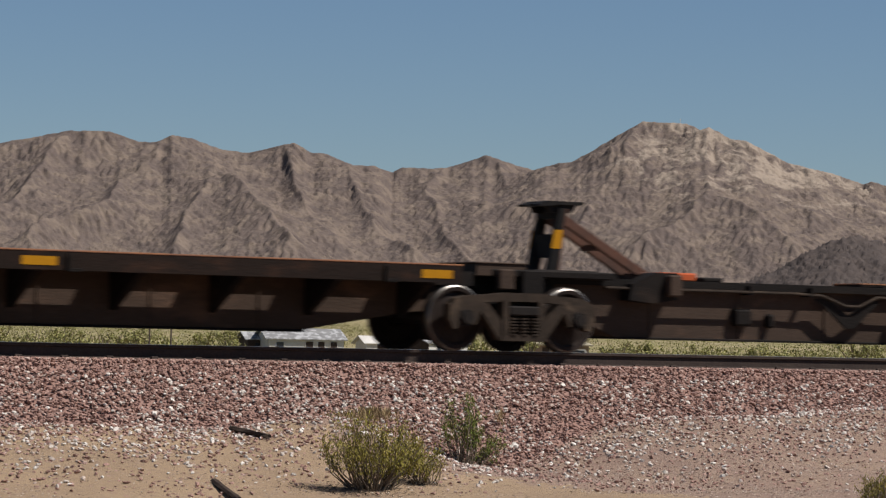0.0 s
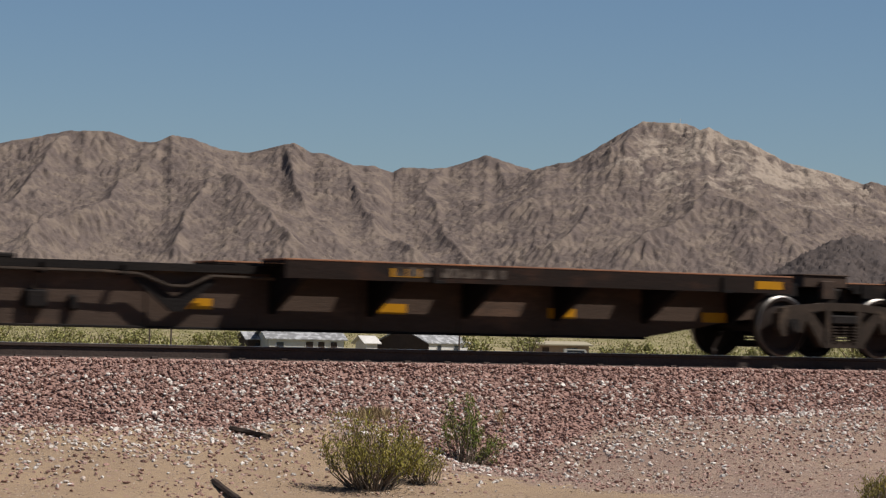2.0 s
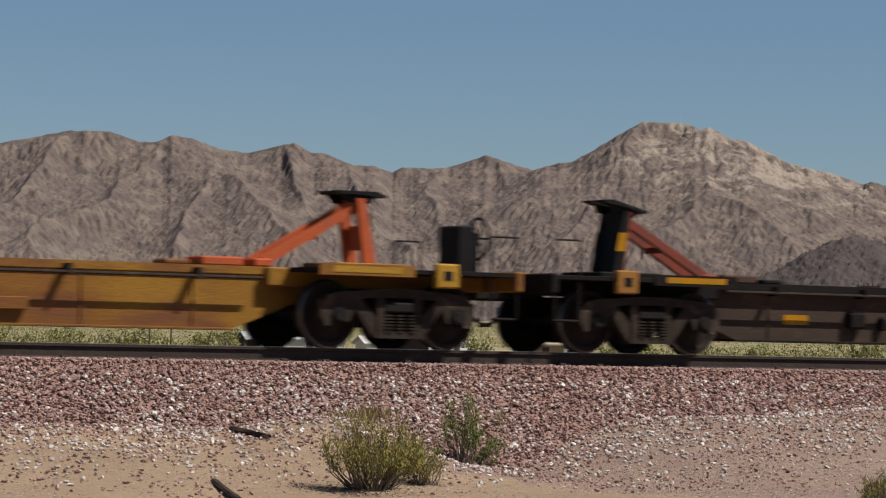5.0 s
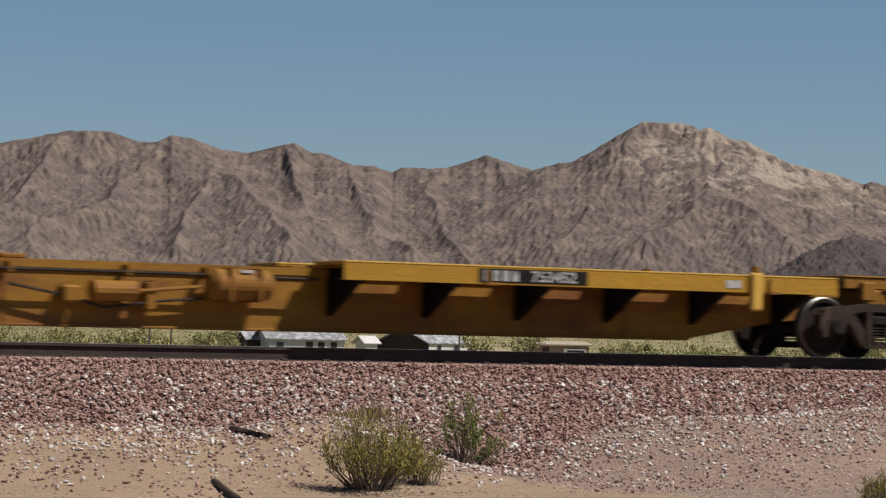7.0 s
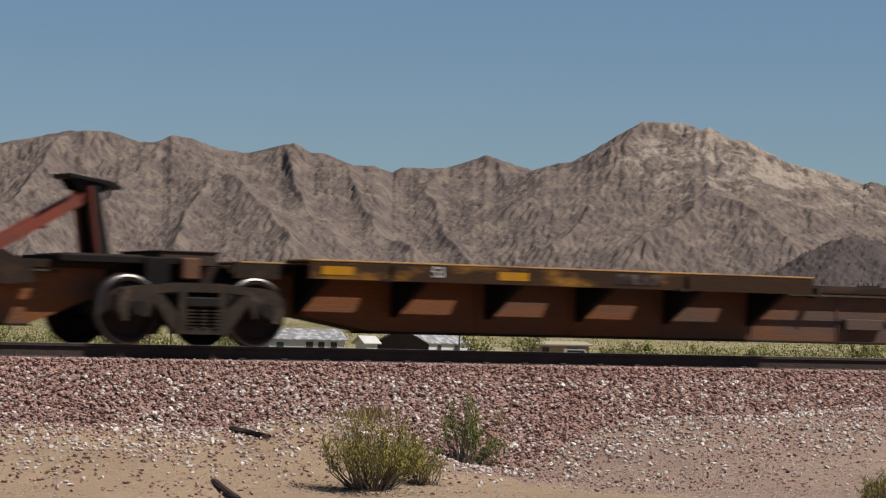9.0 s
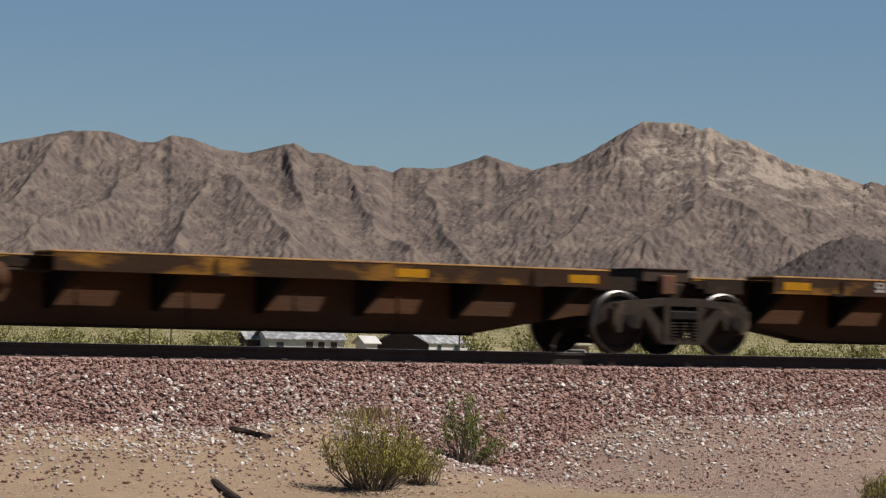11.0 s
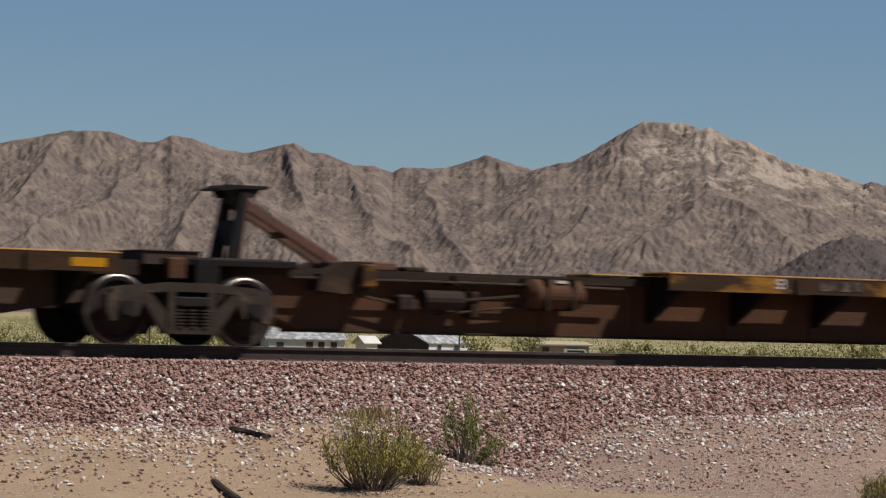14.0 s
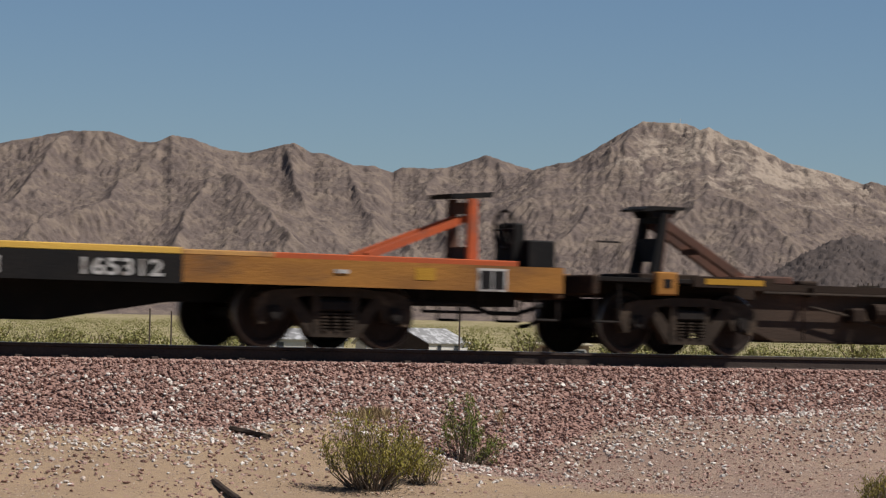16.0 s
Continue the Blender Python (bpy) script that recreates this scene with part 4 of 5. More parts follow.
DARK = {"reflectors": (0.22, 0.95), "label": "dark brown weathered spine wagon platform with rusty deck edge", "post": "black", "strut": "brown_red", "bars": ((1.6, (0.16, 0.16, 0.16, -0.1, 0.14, 0.14, 0.14, 0.14, 0.14, 0.14), 0.12),)}
BROWN = {"reflectors": (0.62, 0.95), "band": False, "label": "rust-brown and faded yellow spine wagon platform", "post": "black", "strut": "brown_red", "pad": "brown_sill", "tank_paint": "brown_web", "bars": ((2.6, (0.17, 0.17, 0.17, 0.17), 0.14),), "texts": (("53", 1.9, 0.2),)}
GOLD = {"band": False, "label": "bright yellow spine wagon platform with black number panel", "post": "red", "strut": "red", "block": "red", "tank": True, "tank_paint": "yellow_web", "pad": "yellow_sill", "reflectors": (), "platform": "yellow_sill"}
wagon(66.4, [49.85, 33.6, 17.35, 1.07], -16.4, "dark", [True, False, False, False, False], {**DARK, "block": "red", 4: {"end_start": 6.7, "brake": True}})
wagon(-16.4, [-33.8, -50.1, -66.2, -82.3], -99.4, "dark", [True, False, False, False, False], {**DARK, "solid": True, "strut": "dull_red", "platform": "flat_sill", "tilt": 14, "web_marks": (3.1, 6.4, 9.3, 12.0, 14.6), 0: {"strut": "brown_red", "tilt": 0, "web_marks": (5.4, 9.6, 12.3)}, 1: {"strut": "brown_red"}, 2: {"tank": True}, 3: {"strut": "brown_red"}})
wagon(-99.4, [-116.9, -133.6], -151.5, "yellow", [True, True, False], {**GOLD, "start": 7.4, "end_start": 6.85, "gap": 1.45, 1: {"panel": ("ALL PURPOSE SPINE CAR", 1.2, 0.445), "flip": True}, 2: {"gap": 1.05}})
wagon(-151.5, [-168.45, -184.85, -201.1, -217.4], -235.4, "brown", [True, True, True, True, False], {**BROWN, "stub": "rust_web", "strut": "dull_red", "solid": True, "tilt": -8, 1: {"web": "rust_web", "strut": "brown_red"}, 2: {"web": "rust_web"}, "start": 6.93, "end_start": 6.05, "gap": 1.4, 0: {"strut": "brown_red", "gap": 1.3}, 4: {"end_start": 6.5, "strut": "brown_red", "tank": True, "tilt": 12, "brake": True}})
wagon(-235.4, [-252.6, -269.0, -285.3, -301.8], -319.8, "brown", [True, False, False, False, False], {**BROWN, 0: {"end_start": 5.85, "strut": "dull_red"}, 2: {"tank": True}, 3: {"strut": "brown_red", "web": "dark_web"}, 4: {"end_start": 6.6, "tank": True, "web": "dark_web"}})


def flat_wagon(c):
    """A long flat wagon whose front coupling is at c."""
    car = thing("flat_wagon", "yellow and black flat wagon with an orange trailer hitch", "railway wagon", "wagons of the train")
    n = 27.0
    for s in (-1, 1):
        f0, f1 = sorted((s * 1.27, s * 1.31))
        part("side_sill", boxes((-6.25, -0.6, f0, f1, 0.78, 1.12)), M["flat_sill"], car, "faded orange-yellow side sill")
        part("number_panel", boxes((-10.2, -6.25, f0, f1, 0.76, 1.12)), M["black"], car, "black painted side sill")
        part("side_sill", boxes((-n + 0.6, -10.2, f0, f1, 0.78, 1.12)), M["flat_sill"], car)
        edge = part("deck_rail", boxes((-n + 0.6, -6.25, s * 1.22 - 0.06, s * 1.22 + 0.06, 1.121, 1.21), bevel=0.01), M["yellow_edge"], car)
        part("deck_rail", boxes((-6.25, -4.95, s * 1.22 - 0.06, s * 1.22 + 0.06, 1.121, 1.19), bevel=0.01), M["brown_edge"], car)
        part("placard", boxes((-2.9, -2.6, s * 1.313 - 0.004, s * 1.313 + 0.004, 0.9, 1.06)), M["yellow_sill"], car)
        board = part("notice_board", boxes((-1.95, -1.5, s * 1.316 - 0.006, s * 1.316 + 0.006, 0.78, 1.08)), M["white"], car)
        part("panel", boxes((-1.91, -1.74, s * 1.324 - 0.003, s * 1.324 + 0.003, 0.81, 1.05), (-1.71, -1.54, s * 1.324 - 0.003, s * 1.324 + 0.003, 0.81, 1.05)), M["black"], board)
        part("step", pipe([(-1.0, s * 1.25, 0.8), (-1.0, s * 1.25, 0.42), (-0.65, s * 1.25, 0.42), (-0.65, s * 1.25, 0.8)], 0.02), M["truck_dark"], car)
        part("lamp_bracket", boxes((-4.1, -3.9, s * 1.318 - 0.01, s * 1.318 + 0.01, 0.95, 1.0)), M["white"], car)
    letters("165312", -7.1, 0.93, 0.29, -1.318, M["white"], car, -1, 1.35)
    marks(-9.45, 0.93, (0.2, -0.02, 0.2, -0.02, 0.2), 0.2, -1.315, M["white"], car)
    part("deck", boxes((-n + 0.6, -0.6, -1.27, 1.27, 1.06, 1.12)), M["dark"], car)
    part("centre_sill", prism([(-n + 1, 0.6), (-21.0, 0.6), (-19.5, 0.28), (-7.6, 0.28), (-5.9, 0.55), (-0.7, 0.6), (-0.7, 1.06), (-n + 1, 1.06)], -0.3, 0.3), M["black"], car)
    part("end_beam", boxes((-0.72, -0.58, -1.3, 1.3, 0.7, 1.13), bevel=0.02), M["brown_sill"], car)
    part("coupler", boxes((-0.7, 0.0, -0.12, 0.12, 0.7, 0.92), bevel=0.03), M["truck_dark"], car)
    part("brake_pipe", pipe([(-3.0, -0.9, 0.66), (-2.4, -0.95, 0.6), (-1.9, -0.95, 0.62), (-1.5, -0.9, 0.5), (-1.0, -0.8, 0.5), (-0.5, -0.6, 0.62)], 0.03), M["black"], car)
    part("brake_rigging", pipe([(-2.6, -1.0, 0.78), (-2.6, -1.0, 0.5), (-1.7, -1.0, 0.5), (-1.7, -1.0, 0.78)], 0.02), M["truck_dark"], car)
    x0 = -1.4
    post = part("hitch_post", prism([(x0 - 0.08, 1.12), (x0 + 0.08, 1.12), (x0 + 0.06, 2.05), (x0 - 0.06, 2.05)], -0.3, -0.22), M["red"], car)
    part("hitch_leg", prism([(x0 - 0.08, 1.12), (x0 + 0.08, 1.12), (x0 + 0.06, 2.05), (x0 - 0.06, 2.05)], 0.22, 0.3), M["brown_red"], car)
    part("hitch_brace", boxes((x0 - 0.04, x0 + 0.04, -0.22, 0.22, 1.2, 1.4), (x0 - 0.04, x0 + 0.04, -0.22, 0.22, 1.85, 2.0)), M["brown_red"], car)
    part("hitch_plate", prism([(x0 - 0.33, 2.04), (x0 + 0.3, 2.08), (x0 + 0.32, 2.15), (x0 - 0.36, 2.1)], -0.3, 0.3), M["black"], car)
    bm = bmesh.new()
    for s in (-1, 1):
        beam((x0 - 0.05, s * 0.16, 1.78), (x0 - 1.6, s * 0.2, 1.22), 0.08, 0.09, bm=bm)
    part("hitch_strut", bm, M["red"], car)
    part("hitch_track", boxes((-5.2, -0.8, -0.5, -0.3, 1.121, 1.22), (-5.2, -0.8, 0.3, 0.5, 1.121, 1.22), bevel=0.01), M["red"], car)
    stand = part("brake_stand", boxes((-0.55, -0.1, -0.35, 0.35, 1.0, 1.52), (-0.72, -0.5, -0.2, 0.2, 1.0, 1.75), bevel=0.02), M["black"], car)
    bm = bmesh.new()
    hoop(-0.78, -0.1, 1.66, 0.26, 0.022, bm)
    for k in range(3):
        a = k * math.pi / 3
        rod((-0.78, -0.1 - 0.26 * math.cos(a), 1.66 - 0.26 * math.sin(a)), (-0.78, -0.1 + 0.26 * math.cos(a), 1.66 + 0.26 * math.sin(a)), 0.014, 6, bm=bm)
    part("brake_wheel", bm, M["truck_dark"], stand, "spoked hand brake wheel")
    add(car, c)
    BOGIES.extend([c - 3.95, c - n + 3.95])


flat_wagon(-319.45)

first = bogie("dusty cast steel freight truck with coil springs")
add(first, BOGIES[0])
TRUCKS = [first]
for c in BOGIES[1:]:
    other = copy_thing(first, pose(c, 0, 0))
    TRAIN.append((other, c, False))
    TRUCKS.append(other)


# ---- plants and things beside the track ----
# Where the plants and timbers stand.
BUSH_A, BUSH_B, BUSH_C, BUSH_D = (-5.02, -7.64), (-1.45, -3.78), (-4.00, -7.03), (-1.42, -11.62)
TUFTS = [(-2.39, -2.85, 0.5, 0.16, 500), (-0.45, -2.95, 0.12, 0.3, 40), (-2.19, -2.77, 0.4, 0.14, 350), (-2.71, -2.86, 0.4, 0.12, 300)]
TIMBERS = [((-4.53, -3.56), (-4.46, -4.33), 0.05), ((-6.60, -7.18), (-7.07, -8.65), 0.04)]

def at_range(px, r, z=0.0):
    b = bearing(px)
    return Vector((EYE.x + r * math.sin(b), EYE.y + r * math.cos(b), z))


def leaf_material(name, tones):
    m = material(name, tones[1], by_island=[(k / (len(tones) - 1), c) for k, c in enumerate(tones)], rough=0.85, fine=12, bump=0.0)
    return m


M["leaf"] = leaf_material("olive_leaves", [(0.156, 0.1482, 0.0273), (0.2808, 0.2535, 0.0468), (0.39, 0.3276, 0.078), (0.468, 0.3744, 0.1326)])
M["green_leaf"] = leaf_material("green_leaves", [(0.1014, 0.1404, 0.0312), (0.195, 0.234, 0.0546), (0.3432, 0.3354, 0.1014)])
M["twig"] = material("grey_twigs", (0.2, 0.155, 0.11), (0.13, 0.1, 0.075), 0.9, scale=8, fine=60)
M["shade_litter"] = leaf_material("dark_litter_as_shade", [(0.04, 0.03, 0.024), (0.075, 0.055, 0.042), (0.12, 0.09, 0.065)])
M["straw"] = leaf_material("dry_straw", [(0.2808, 0.2028, 0.1014), (0.3588, 0.2652, 0.1404), (0.234, 0.1638, 0.0858)])
M["scrub"] = leaf_material("far_scrub", [(0.156, 0.156, 0.0468), (0.2496, 0.2418, 0.078), (0.3276, 0.3042, 0.1248), (0.4056, 0.351, 0.195)])


def quads(rows, name, mat):
    """Small leaves from rows of (centre, along, across), each a folded pair of triangles."""
    vs, fs = [], []
    for c, u, v in rows:
        k = len(vs)
        vs += [c - u, c + v, c + u, c - v]
        fs.append((k, k + 1, k + 2, k + 3))
    me = bpy.data.meshes.new(name)
    me.from_pydata([tuple(p) for p in vs], [], fs)
    me.materials.append(mat)
    return me


def bush(label, place, width, height, stems, per_stem, leaf, mat, seed, clumps=((0, 0, 1.0, 1.0),), lean=0.55):
    rng = random.Random(seed)
    b = thing("desert_bush", label, "bush", "bushes on the sand")
    b.location = place
    wood = bmesh.new()
    rows = []
    for _ in range(stems):
        cx, cy, reach, tall = clumps[rng.randrange(len(clumps))]
        a, out = rng.uniform(0, 6.283), math.sqrt(rng.random())
        h = height * tall * rng.uniform(0.5, 1.0) * (1 - 0.3 * out * out)
        tip = Vector(((cx + math.cos(a) * out * reach) * width / 2, (cy + math.sin(a) * out * reach) * width / 2, h))
        foot = Vector((tip.x * 0.3 + rng.uniform(-0.06, 0.06), tip.y * 0.3 + rng.uniform(-0.06, 0.06), -0.03))
        mid = foot.lerp(tip, 0.5) + Vector((rng.uniform(-0.09, 0.09), rng.uniform(-0.09, 0.09), -0.05 * out))
        rod(foot, mid, 0.008, 5, 0.006, wood)
        rod(mid, tip, 0.006, 5, 0.002, wood)
        twigs = []
        for _ in range(6):
            t = rng.uniform(0.0, 1.0)
            root = mid.lerp(tip, t)
            end = root + Vector((rng.uniform(-1, 1), rng.uniform(-1, 1), rng.uniform(0.3, 1.2))) * 0.1
            rod(root, end, 0.003, 4, 0.0015, wood)
            twigs.append((root, end))
        for _ in range(per_stem):
            p, q = rng.choice(twigs)
            c = p.lerp(q, rng.uniform(0.0, 1.25)) + Vector([rng.gauss(0, 0.024) for _ in range(3)])
            u = Vector((rng.uniform(-lean, lean), rng.uniform(-lean, lean), 1)).normalized() * leaf * rng.uniform(0.6, 1.4)
            v = u.cross(Vector((rng.uniform(-1, 1), rng.uniform(-1, 1), rng.uniform(-0.4, 0.4)))).normalized() * leaf * 0.42
            rows.append((c, u, v))
    part("woody_base", wood, M["twig"], b)
    part("foliage", quads(rows, "foliage", mat), mat, b)
    # Dark twigs, shifted to -x, put the bush's shadow into the ground's colour.
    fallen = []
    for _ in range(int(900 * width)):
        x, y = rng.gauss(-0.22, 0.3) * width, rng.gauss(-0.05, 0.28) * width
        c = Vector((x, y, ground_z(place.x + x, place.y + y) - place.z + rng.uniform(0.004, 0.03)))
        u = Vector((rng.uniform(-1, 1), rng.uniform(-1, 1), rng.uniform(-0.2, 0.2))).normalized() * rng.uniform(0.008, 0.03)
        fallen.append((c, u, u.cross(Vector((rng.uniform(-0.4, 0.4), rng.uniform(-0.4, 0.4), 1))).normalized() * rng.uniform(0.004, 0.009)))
    part("shade_twigs", quads(fallen, "shade_twigs", M["shade_litter"]), M["shade_litter"], b, "dark twigs and leaves standing in for the bush's shadow")
    return b


def on_ground(x, y, dz=0.0):
    return Vector((x, y, ground_z(x, y) + dz))


bush("olive-green creosote bush on bare sand", on_ground(*BUSH_A), 1.12, 0.97, 105, 85, 0.014, M["leaf"], 11, ((-0.62, 0.2, 0.45, 1.0), (-0.25, -0.2, 0.4, 0.92), (-0.5, -0.1, 0.5, 0.7), (0.62, 0.1, 0.4, 0.8), (0.35, -0.3, 0.35, 0.62), (0.9, 0.0, 0.25, 0.6)))
bush("small green desert bush beside the ballast", on_ground(*BUSH_B), 0.8, 0.95, 34, 110, 0.014, M["green_leaf"], 12, ((-0.6, 0.2, 0.2, 0.95), (0.05, 0.0, 0.2, 1.0), (0.35, 0.1, 0.25, 0.75), (0.95, 0.0, 0.3, 0.45)))
bush("low sparse olive bush with bare twigs", on_ground(*BUSH_C), 0.5, 0.4, 30, 60, 0.014, M["leaf"], 13)
bush("yellow-green desert bush on gravelly sand", on_ground(*BUSH_D), 0.5, 0.36, 40, 50, 0.014, M["leaf"], 14)


def tuft(place, width, height, count, seed):
    rng = random.Random(seed)
    t = thing("dry_grass_tuft", "pale dry grass tuft on a sand mound", "grass", "dry grass tufts")
    t.location = place
    rows = []
    for _ in range(count):
        c = Vector((rng.gauss(0, width / 3), rng.gauss(0, width / 3), height * rng.uniform(0.1, 0.5)))
        u = Vector((rng.uniform(-0.7, 0.7), rng.uniform(-0.7, 0.7), 1)).normalized() * height * rng.uniform(0.25, 0.55)
        v = u.cross(Vector((rng.uniform(-1, 1), rng.uniform(-1, 1), 0.1))).normalized() * 0.004
        rows.append((c, u, v))
    part("blades", quads(rows, "blades", M["straw"]), M["straw"], t)


for k, (x, y, w, h, c) in enumerate(TUFTS):
    tuft(on_ground(x, y), w, h, c, 30 + k)


def timber(p, q, r, seed):
    """A broken length of old timber lying on the ground."""
    rng = random.Random(seed)
    ob = thing("old_timber", "dark weathered length of broken timber on the sand", "wood", "timbers on the sand")
    p, q = Vector(p), Vector(q)
    bm = bmesh.new()
    k = 7
    way = (q - p).normalized()
    side, up = way.cross(Vector((0, 0, 1))).normalized(), Vector((0, 0, 1))
    rings = []
    for i in range(k):
        c = p.lerp(q, i / (k - 1)) + up * r * 0.6
        rings.append([bm.verts.new(c + side * r * math.cos(a * math.pi / 3) * rng.uniform(0.75, 1.15) + up * r * 0.75 * math.sin(a * math.pi / 3) * rng.uniform(0.75, 1.15) + way * rng.uniform(-0.02, 0.02)) for a in range(6)])
    for a, b in zip(rings, rings[1:]):
        for i in range(6):
            bm.faces.new((a[i], a[(i + 1) % 6], b[(i + 1) % 6], b[i]))
    bm.faces.new(rings[0][::-1])
    bm.faces.new(rings[-1])
    bmesh.ops.recalc_face_normals(bm, faces=bm.faces[:])
    part("log", bm, M["wood"], ob)


for k, (a, b, r) in enumerate(TIMBERS):
    timber(on_ground(*a), on_ground(*b), r, 60 + k)

# ---- scrub on the plain ----
def scrub(name, count, near, far, size, leaves, seed, label, mat):
    rng = random.Random(seed)
    rows = []
    for _ in range(count):
        px, r = rng.uniform(-120, 1690), math.sqrt(rng.uniform(near ** 2, far ** 2))
        p = at_range(px, r)
        if p.y < 25 or (r < 560 and 425 < px < 1060):
            continue
        if fbm(p.x, p.y, 0.015, 2, 8.0) < rng.uniform(-0.5, 0.15):
            continue
        s = size * rng.uniform(0.5, 1.3)
        g = land(p.x, p.y)
        for _ in range(leaves):
            a, o = rng.uniform(0, 6.283), math.sqrt(rng.random()) * s * 0.7
            h = rng.uniform(0.05, 1.0) * s * (1 - 0.45 * (o / (0.7 * s)) ** 2)
            c = Vector((p.x + math.cos(a) * o, p.y + math.sin(a) * o, g + h))
            u = Vector((rng.uniform(-0.8, 0.8), rng.uniform(-0.8, 0.8), 1)).normalized() * s * rng.uniform(0.03, 0.09)
            v = u.cross(Vector((rng.uniform(-1, 1), rng.uniform(-1, 1), 0.2))).normalized() * s * rng.uniform(0.02, 0.06)
            rows.append((c, u, v))
    tagged(new(name, quads(rows, name, mat)), label, "scrub", kind="stuff")


scrub("far_scrub", 9000, 480, 1500, 2.3, 18, 71, "yellow-green scrub across the rising plain", M["scrub"])
scrub("plain_scrub", 1500, 240, 480, 1.9, 60, 72, "olive green shrubs on the plain", M["scrub"])


def plain_tree(px, r, height, seed, bare=False):
    rng = random.Random(seed)
    p = at_range(px, r)
    p.z = land(p.x, p.y) - 0.05
    t = thing("desert_tree", "pale-branched desert tree with thin olive crown", "tree", "trees on the plain")
    t.location = p
    wood = bmesh.new()
    rows = []
    limbs = []
    for k in range(5):
        a = k * 1.26 + rng.uniform(-0.4, 0.4)
        fork = Vector((math.cos(a) * 0.25, math.sin(a) * 0.25, height * 0.3))
        tip = Vector((math.cos(a) * height * 0.42, math.sin(a) * height * 0.42, height * rng.uniform(0.7, 0.95)))
        rod((0, 0, 0), fork, 0.11, 6, 0.07, wood)
        rod(fork, tip, 0.07, 6, 0.025, wood)
        for _ in range(4):
            s = fork.lerp(tip, rng.uniform(0.3, 1))
            e = s + Vector((rng.uniform(-1, 1), rng.uniform(-1, 1), rng.uniform(0.1, 1))) * height * 0.22
            rod(s, e, 0.03, 5, 0.01, wood)
            limbs.append((s, e))
    part("trunk", wood, M["twig"], t)
    for _ in range(90 if bare else 420):
        s, e = rng.choice(limbs)
        c = s.lerp(e, rng.uniform(0.2, 1.15)) + Vector([rng.gauss(0, 0.16) for _ in range(3)])
        u = Vector((rng.uniform(-1, 1), rng.uniform(-1, 1), rng.uniform(-0.4, 1))).normalized() * rng.uniform(0.07, 0.2)
        v = u.cross(Vector((rng.uniform(-1, 1), rng.uniform(-1, 1), 0.3))).normalized() * 0.07
        rows.append((c, u, v))
    part("crown", quads(rows, "crown", M["scrub"]), M["scrub"], t)


rng_t = random.Random(5)
for k in range(34):
    px = rng_t.uniform(-30, 425) if k < 20 else (rng_t.uniform(850, 945) if k < 25 else rng_t.uniform(1050, 1590))
    plain_tree(px, rng_t.uniform(230, 460), rng_t.uniform(2.2, 3.6) * (1.0 if k < 25 else 0.8), 200 + k, k % 4 == 0)


# ---- houses beyond the track ----
M["plaster"] = material("off_white_plaster", (0.62, 0.59, 0.54), (0.5, 0.47, 0.43), 0.9, scale=0.6, fine=6)
M["tan_wall"] = material("tan_plaster", (0.34, 0.25, 0.18), (0.27, 0.2, 0.15), 0.9, scale=0.6, fine=6)
M["metal_roof"] = material("patched_grey_metal_roof", (0.264, 0.2585, 0.253), (0.187, 0.1815, 0.176), 0.75, scale=0.7, fine=4, dirt=(0.374, 0.3685, 0.363), dirt_scale=1.2, dirt_cut=(0.5, 0.56))
M["cream_roof"] = material("cream_flat_roof", (0.42, 0.36, 0.25), (0.34, 0.29, 0.2), 0.8, scale=0.5, fine=4)
# Brown of doors and shutters; also painted shade on the gable and annexe walls.
M["door_and_shade_brown"] = material("dark_boards_and_shade", (0.07, 0.05, 0.04), (0.05, 0.036, 0.03), 0.8, scale=2, fine=14)
M["pane"] = material("dark_window_glass", (0.03, 0.035, 0.045), (0.02, 0.022, 0.03), 0.12, scale=1, fine=4, bump=0.0, spec=0.5)


def house(label, px, r, spin, length, depth, wall_h, ridge_h, wall, roof, openings, flat=False):
    """A single-storey house; its long front faces the camera before it is turned by spin degrees."""
    p = at_range(px, r)
    h = thing("house", label, "house", "houses on the plain")
    h.matrix_basis = pose(p.x, p.y, land(p.x, p.y) - 0.1, 0, 0, -math.degrees(bearing(px)) + spin)
    a, d = length / 2, depth / 2
    if flat:
        bm = boxes((-a, a, -d, d, 0, wall_h))
    else:
        bm = prism([(-d, 0), (d, 0), (d, wall_h), (0, ridge_h - 0.12), (-d, wall_h)], -a, a, "x")
    part("wall", bm, wall, h)
    if flat:
        part("roof", prism([(-d - 0.6, wall_h), (d + 0.6, wall_h + 0.5), (d + 0.6, wall_h + 0.68), (-d - 0.6, wall_h + 0.18)], -a - 0.6, a + 0.6, "x"), roof, h)
    else:
        k = (ridge_h - wall_h) / d
        for s in (-1, 1):
            part("roof_slope", prism([(0, ridge_h), (s * (d + 0.3), wall_h - 0.3 * k), (s * (d + 0.3), wall_h - 0.3 * k + 0.12), (0, ridge_h + 0.12)], -a - 0.5, a + 0.5, "x"), roof, h)
    for kind, x, w, z0, z1 in openings:
        name = {"w": "window", "d": "door", "s": "shutter"}[kind]
        hole = part(name, boxes((x - w / 2, x + w / 2, -d - 0.03, -d + 0.05, z0, z1)), M["pane"] if kind == "w" else M["door_and_shade_brown"], h)
        part("surround", boxes((x - w / 2 - 0.09, x - w / 2, -d - 0.06, -d + 0.02, z0, z1), (x + w / 2, x + w / 2 + 0.09, -d - 0.06, -d + 0.02, z0, z1), (x - w / 2 - 0.09, x + w / 2 + 0.09, -d - 0.06, -d + 0.02, z1, z1 + 0.1)), wall, hole)
    return h


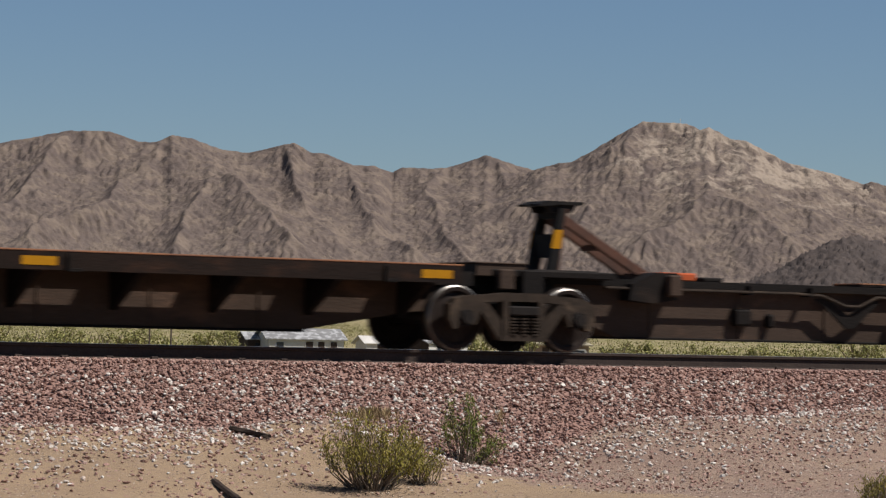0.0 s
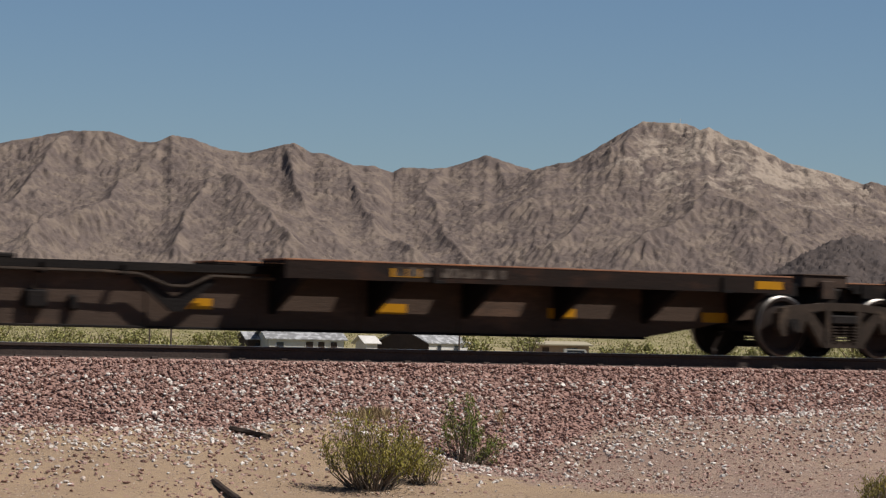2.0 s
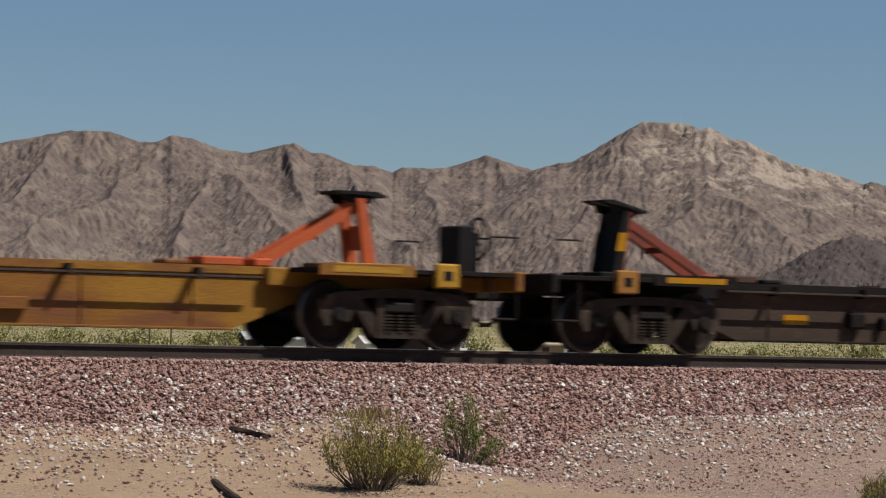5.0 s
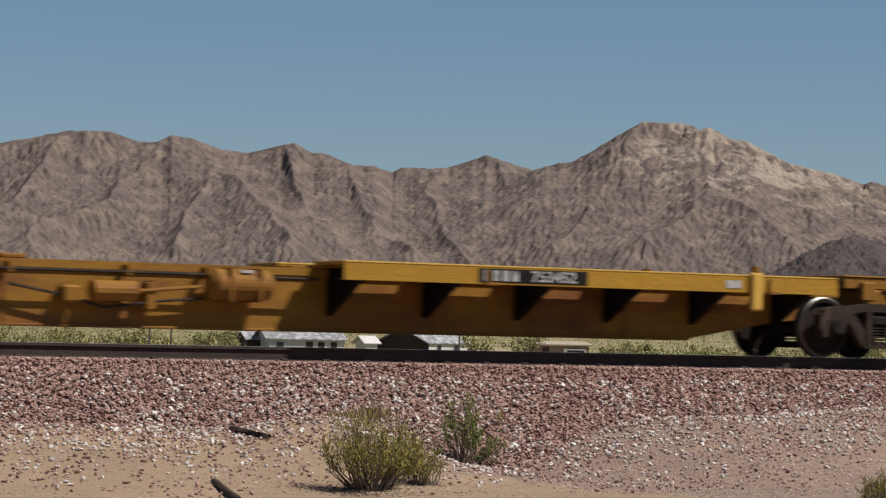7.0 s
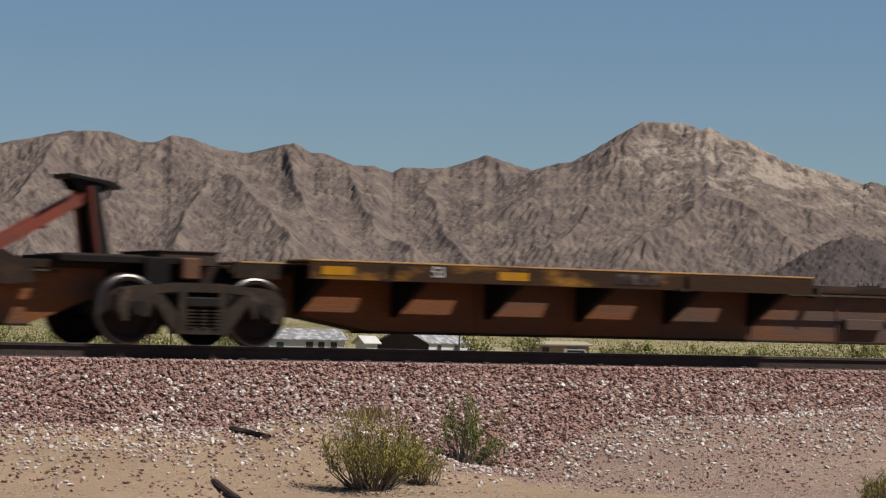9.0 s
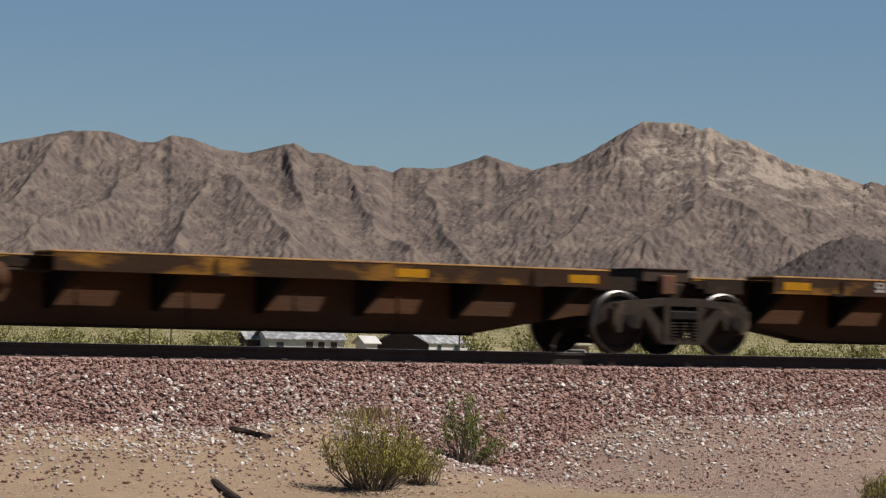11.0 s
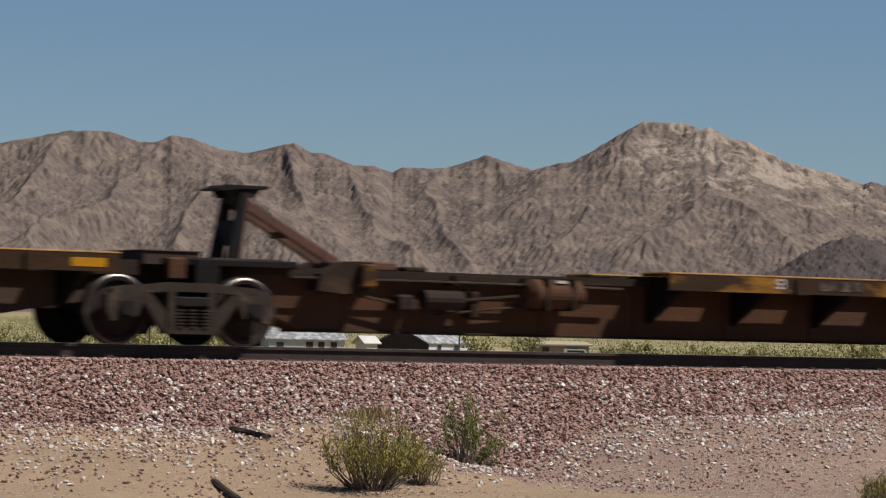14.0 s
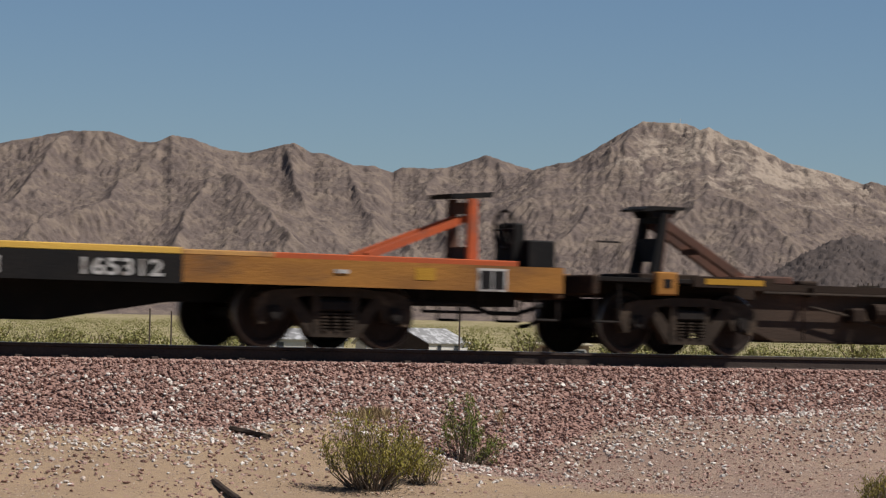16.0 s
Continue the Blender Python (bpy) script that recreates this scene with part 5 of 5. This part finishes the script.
house("low white house with patched grey metal roof", 533, 400, 14, 10.2, 8.0, 2.5, 3.85, M["plaster"], M["metal_roof"], [("w", -3.6, 1.0, 1.0, 2.1), ("d", 0.4, 1.0, 0.1, 2.2), ("s", 2.0, 0.9, 1.0, 2.2), ("s", 3.7, 0.9, 1.0, 2.2)])
# Annexe walls are dark to paint in the shadowed gable end.
house("lean-to annexe beside the white house, its shade painted dark", 450, 402, 14, 2.4, 5.0, 2.4, 3.3, M["door_and_shade_brown"], M["metal_roof"], [("w", 0.2, 0.8, 1.0, 1.9)])
gabled = house("gabled house with dark shaded front and grey roof", 752, 410, 50, 8.5, 9.0, 2.3, 4.2, M["plaster"], M["metal_roof"], [("w", -2.0, 0.9, 1.0, 2.0), ("w", 1.6, 0.9, 1.0, 2.0)])
# The gable's shade is put into the dark colour of this panel.
part("gable_shade_boards", prism([(-4.6, 0.0), (4.6, 0.0), (4.6, 2.32), (0, 4.1), (-4.6, 2.32)], -4.32, -4.27, "x"), M["door_and_shade_brown"], gabled, "brown gable boards coloured dark for the shaded end")
house("low house with cream flat roof", 990, 430, 8, 8.0, 7.0, 2.35, 3.0, M["tan_wall"], M["cream_roof"], [("w", 1.6, 1.6, 0.9, 2.1), ("d", -2.2, 1.0, 0.1, 2.1)], flat=True)
house("small white shed with pitched roof", 652, 405, 35, 1.9, 2.4, 2.2, 3.0, M["plaster"], M["plaster"], [])


def van(px, r, spin):
    p = at_range(px, r)
    v = thing("parked_van", "white van parked beside the cream-roofed house", "van")
    v.matrix_basis = pose(p.x, p.y, land(p.x, p.y) - 0.02, 0, 0, -math.degrees(bearing(px)) + spin)
    part("body", prism([(-1.9, 0.35), (1.9, 0.35), (1.95, 0.95), (1.3, 1.1), (0.9, 1.75), (-1.85, 1.8)], -0.9, 0.9), M["plaster"], v)
    for s in (-1, 1):
        part("window", prism([(-1.5, 1.15), (0.95, 1.15), (0.7, 1.6), (-1.5, 1.62)], s * 0.91, s * 0.905), M["pane"], v)
        for x in (-1.2, 1.2):
            part("wheel", rod((x, s * 0.72, 0.33), (x, s * 0.93, 0.33), 0.33, 16), M["black"], v)


van(1026, 395, 6)


def post(px, r, top, thick, label):
    p = at_range(px, r)
    g = land(p.x, p.y)
    f = thing("line_post", label, "post", "posts beyond the track")
    f.location = (p.x, p.y, g - 0.1)
    part("shaft", rod((0, 0, 0), (0, 0, top - g), thick, 8, thick * 0.8), M["grey_wood"], f)
    part("cap", rod((0, 0, top - g), (0, 0, top - g + 0.04), thick * 1.15, 8, thick * 0.6), M["grey_wood"], f)


for px, top in ((268, 0.85), (306, 0.8), (816, 1.0)):
    post(px, 66, top, 0.022, "thin dark steel post beside the railway")


def utility_pole(px, r, top):
    p = at_range(px, r)
    g = land(p.x, p.y)
    f = thing("utility_pole", "grey wooden utility pole with a crossarm", "pole")
    f.location = (p.x, p.y, g - 0.2)
    f.rotation_euler.z = -bearing(px)
    part("shaft", rod((0, 0, 0), (0, 0, top - g), 0.09, 10, 0.07), M["grey_wood"], f)
    arm = part("crossarm", boxes((-0.9, 0.9, -0.06, 0.06, top - g - 0.35, top - g - 0.22)), M["grey_wood"], f)
    for x in (-0.8, -0.35, 0.35, 0.8):
        part("insulator", rod((x, 0, top - g - 0.22), (x, 0, top - g - 0.05), 0.05, 8, 0.03), M["truck"], arm)


utility_pole(1538, 240, 6.15)


def radio_mast(px, py, r, height):
    c, _, z = sighted(px, py, r)
    f = thing("radio_mast", "thin pale radio mast on the summit", "mast")
    f.location = (EYE.x + r * math.sin(bearing(c)), EYE.y + r * math.cos(bearing(c)), z - 3)
    pole = part("pole", rod((0, 0, 0), (0, 0, height + 3), 0.35, 8, 0.2), M["plaster"], f)
    for k in (0.7, 0.9):
        part("antenna", rod((-0.6, 0, (height + 3) * k), (0.6, 0, (height + 3) * k), 0.18, 6), M["plaster"], pole)


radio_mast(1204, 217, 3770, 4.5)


def motions():
    """The train rolls along the track; its wheels turn."""
    times = sorted({0.0, 16.0, *STEPS})
    for ob, c, turned in TRAIN:
        walk(ob, [(t, pose(c + SPEED * t + STEPS.get(t, 0.0), 0, 0, 0, 0, 180 if turned else 0)) for t in times])
    turn = math.degrees(SPEED / FPS / 0.43)
    sets = [[o for o in truck.children if o.name.startswith("wheelset")] for truck in TRUCKS]
    for k in range(2):
        lead = sets[0][k]
        x, y, z = lead.location
        walk(lead, [(i / FPS, pose(x, y, z, 0, turn * i, 0)) for i in range(16 * FPS + 1)])
        for pair in sets[1:]:
            follower = pair[k]
            follower.rotation_mode = "QUATERNION"
            keys = follower.animation_data_create()
            keys.action = lead.animation_data.action
            keys.action_slot = lead.animation_data.action_slot


motions()
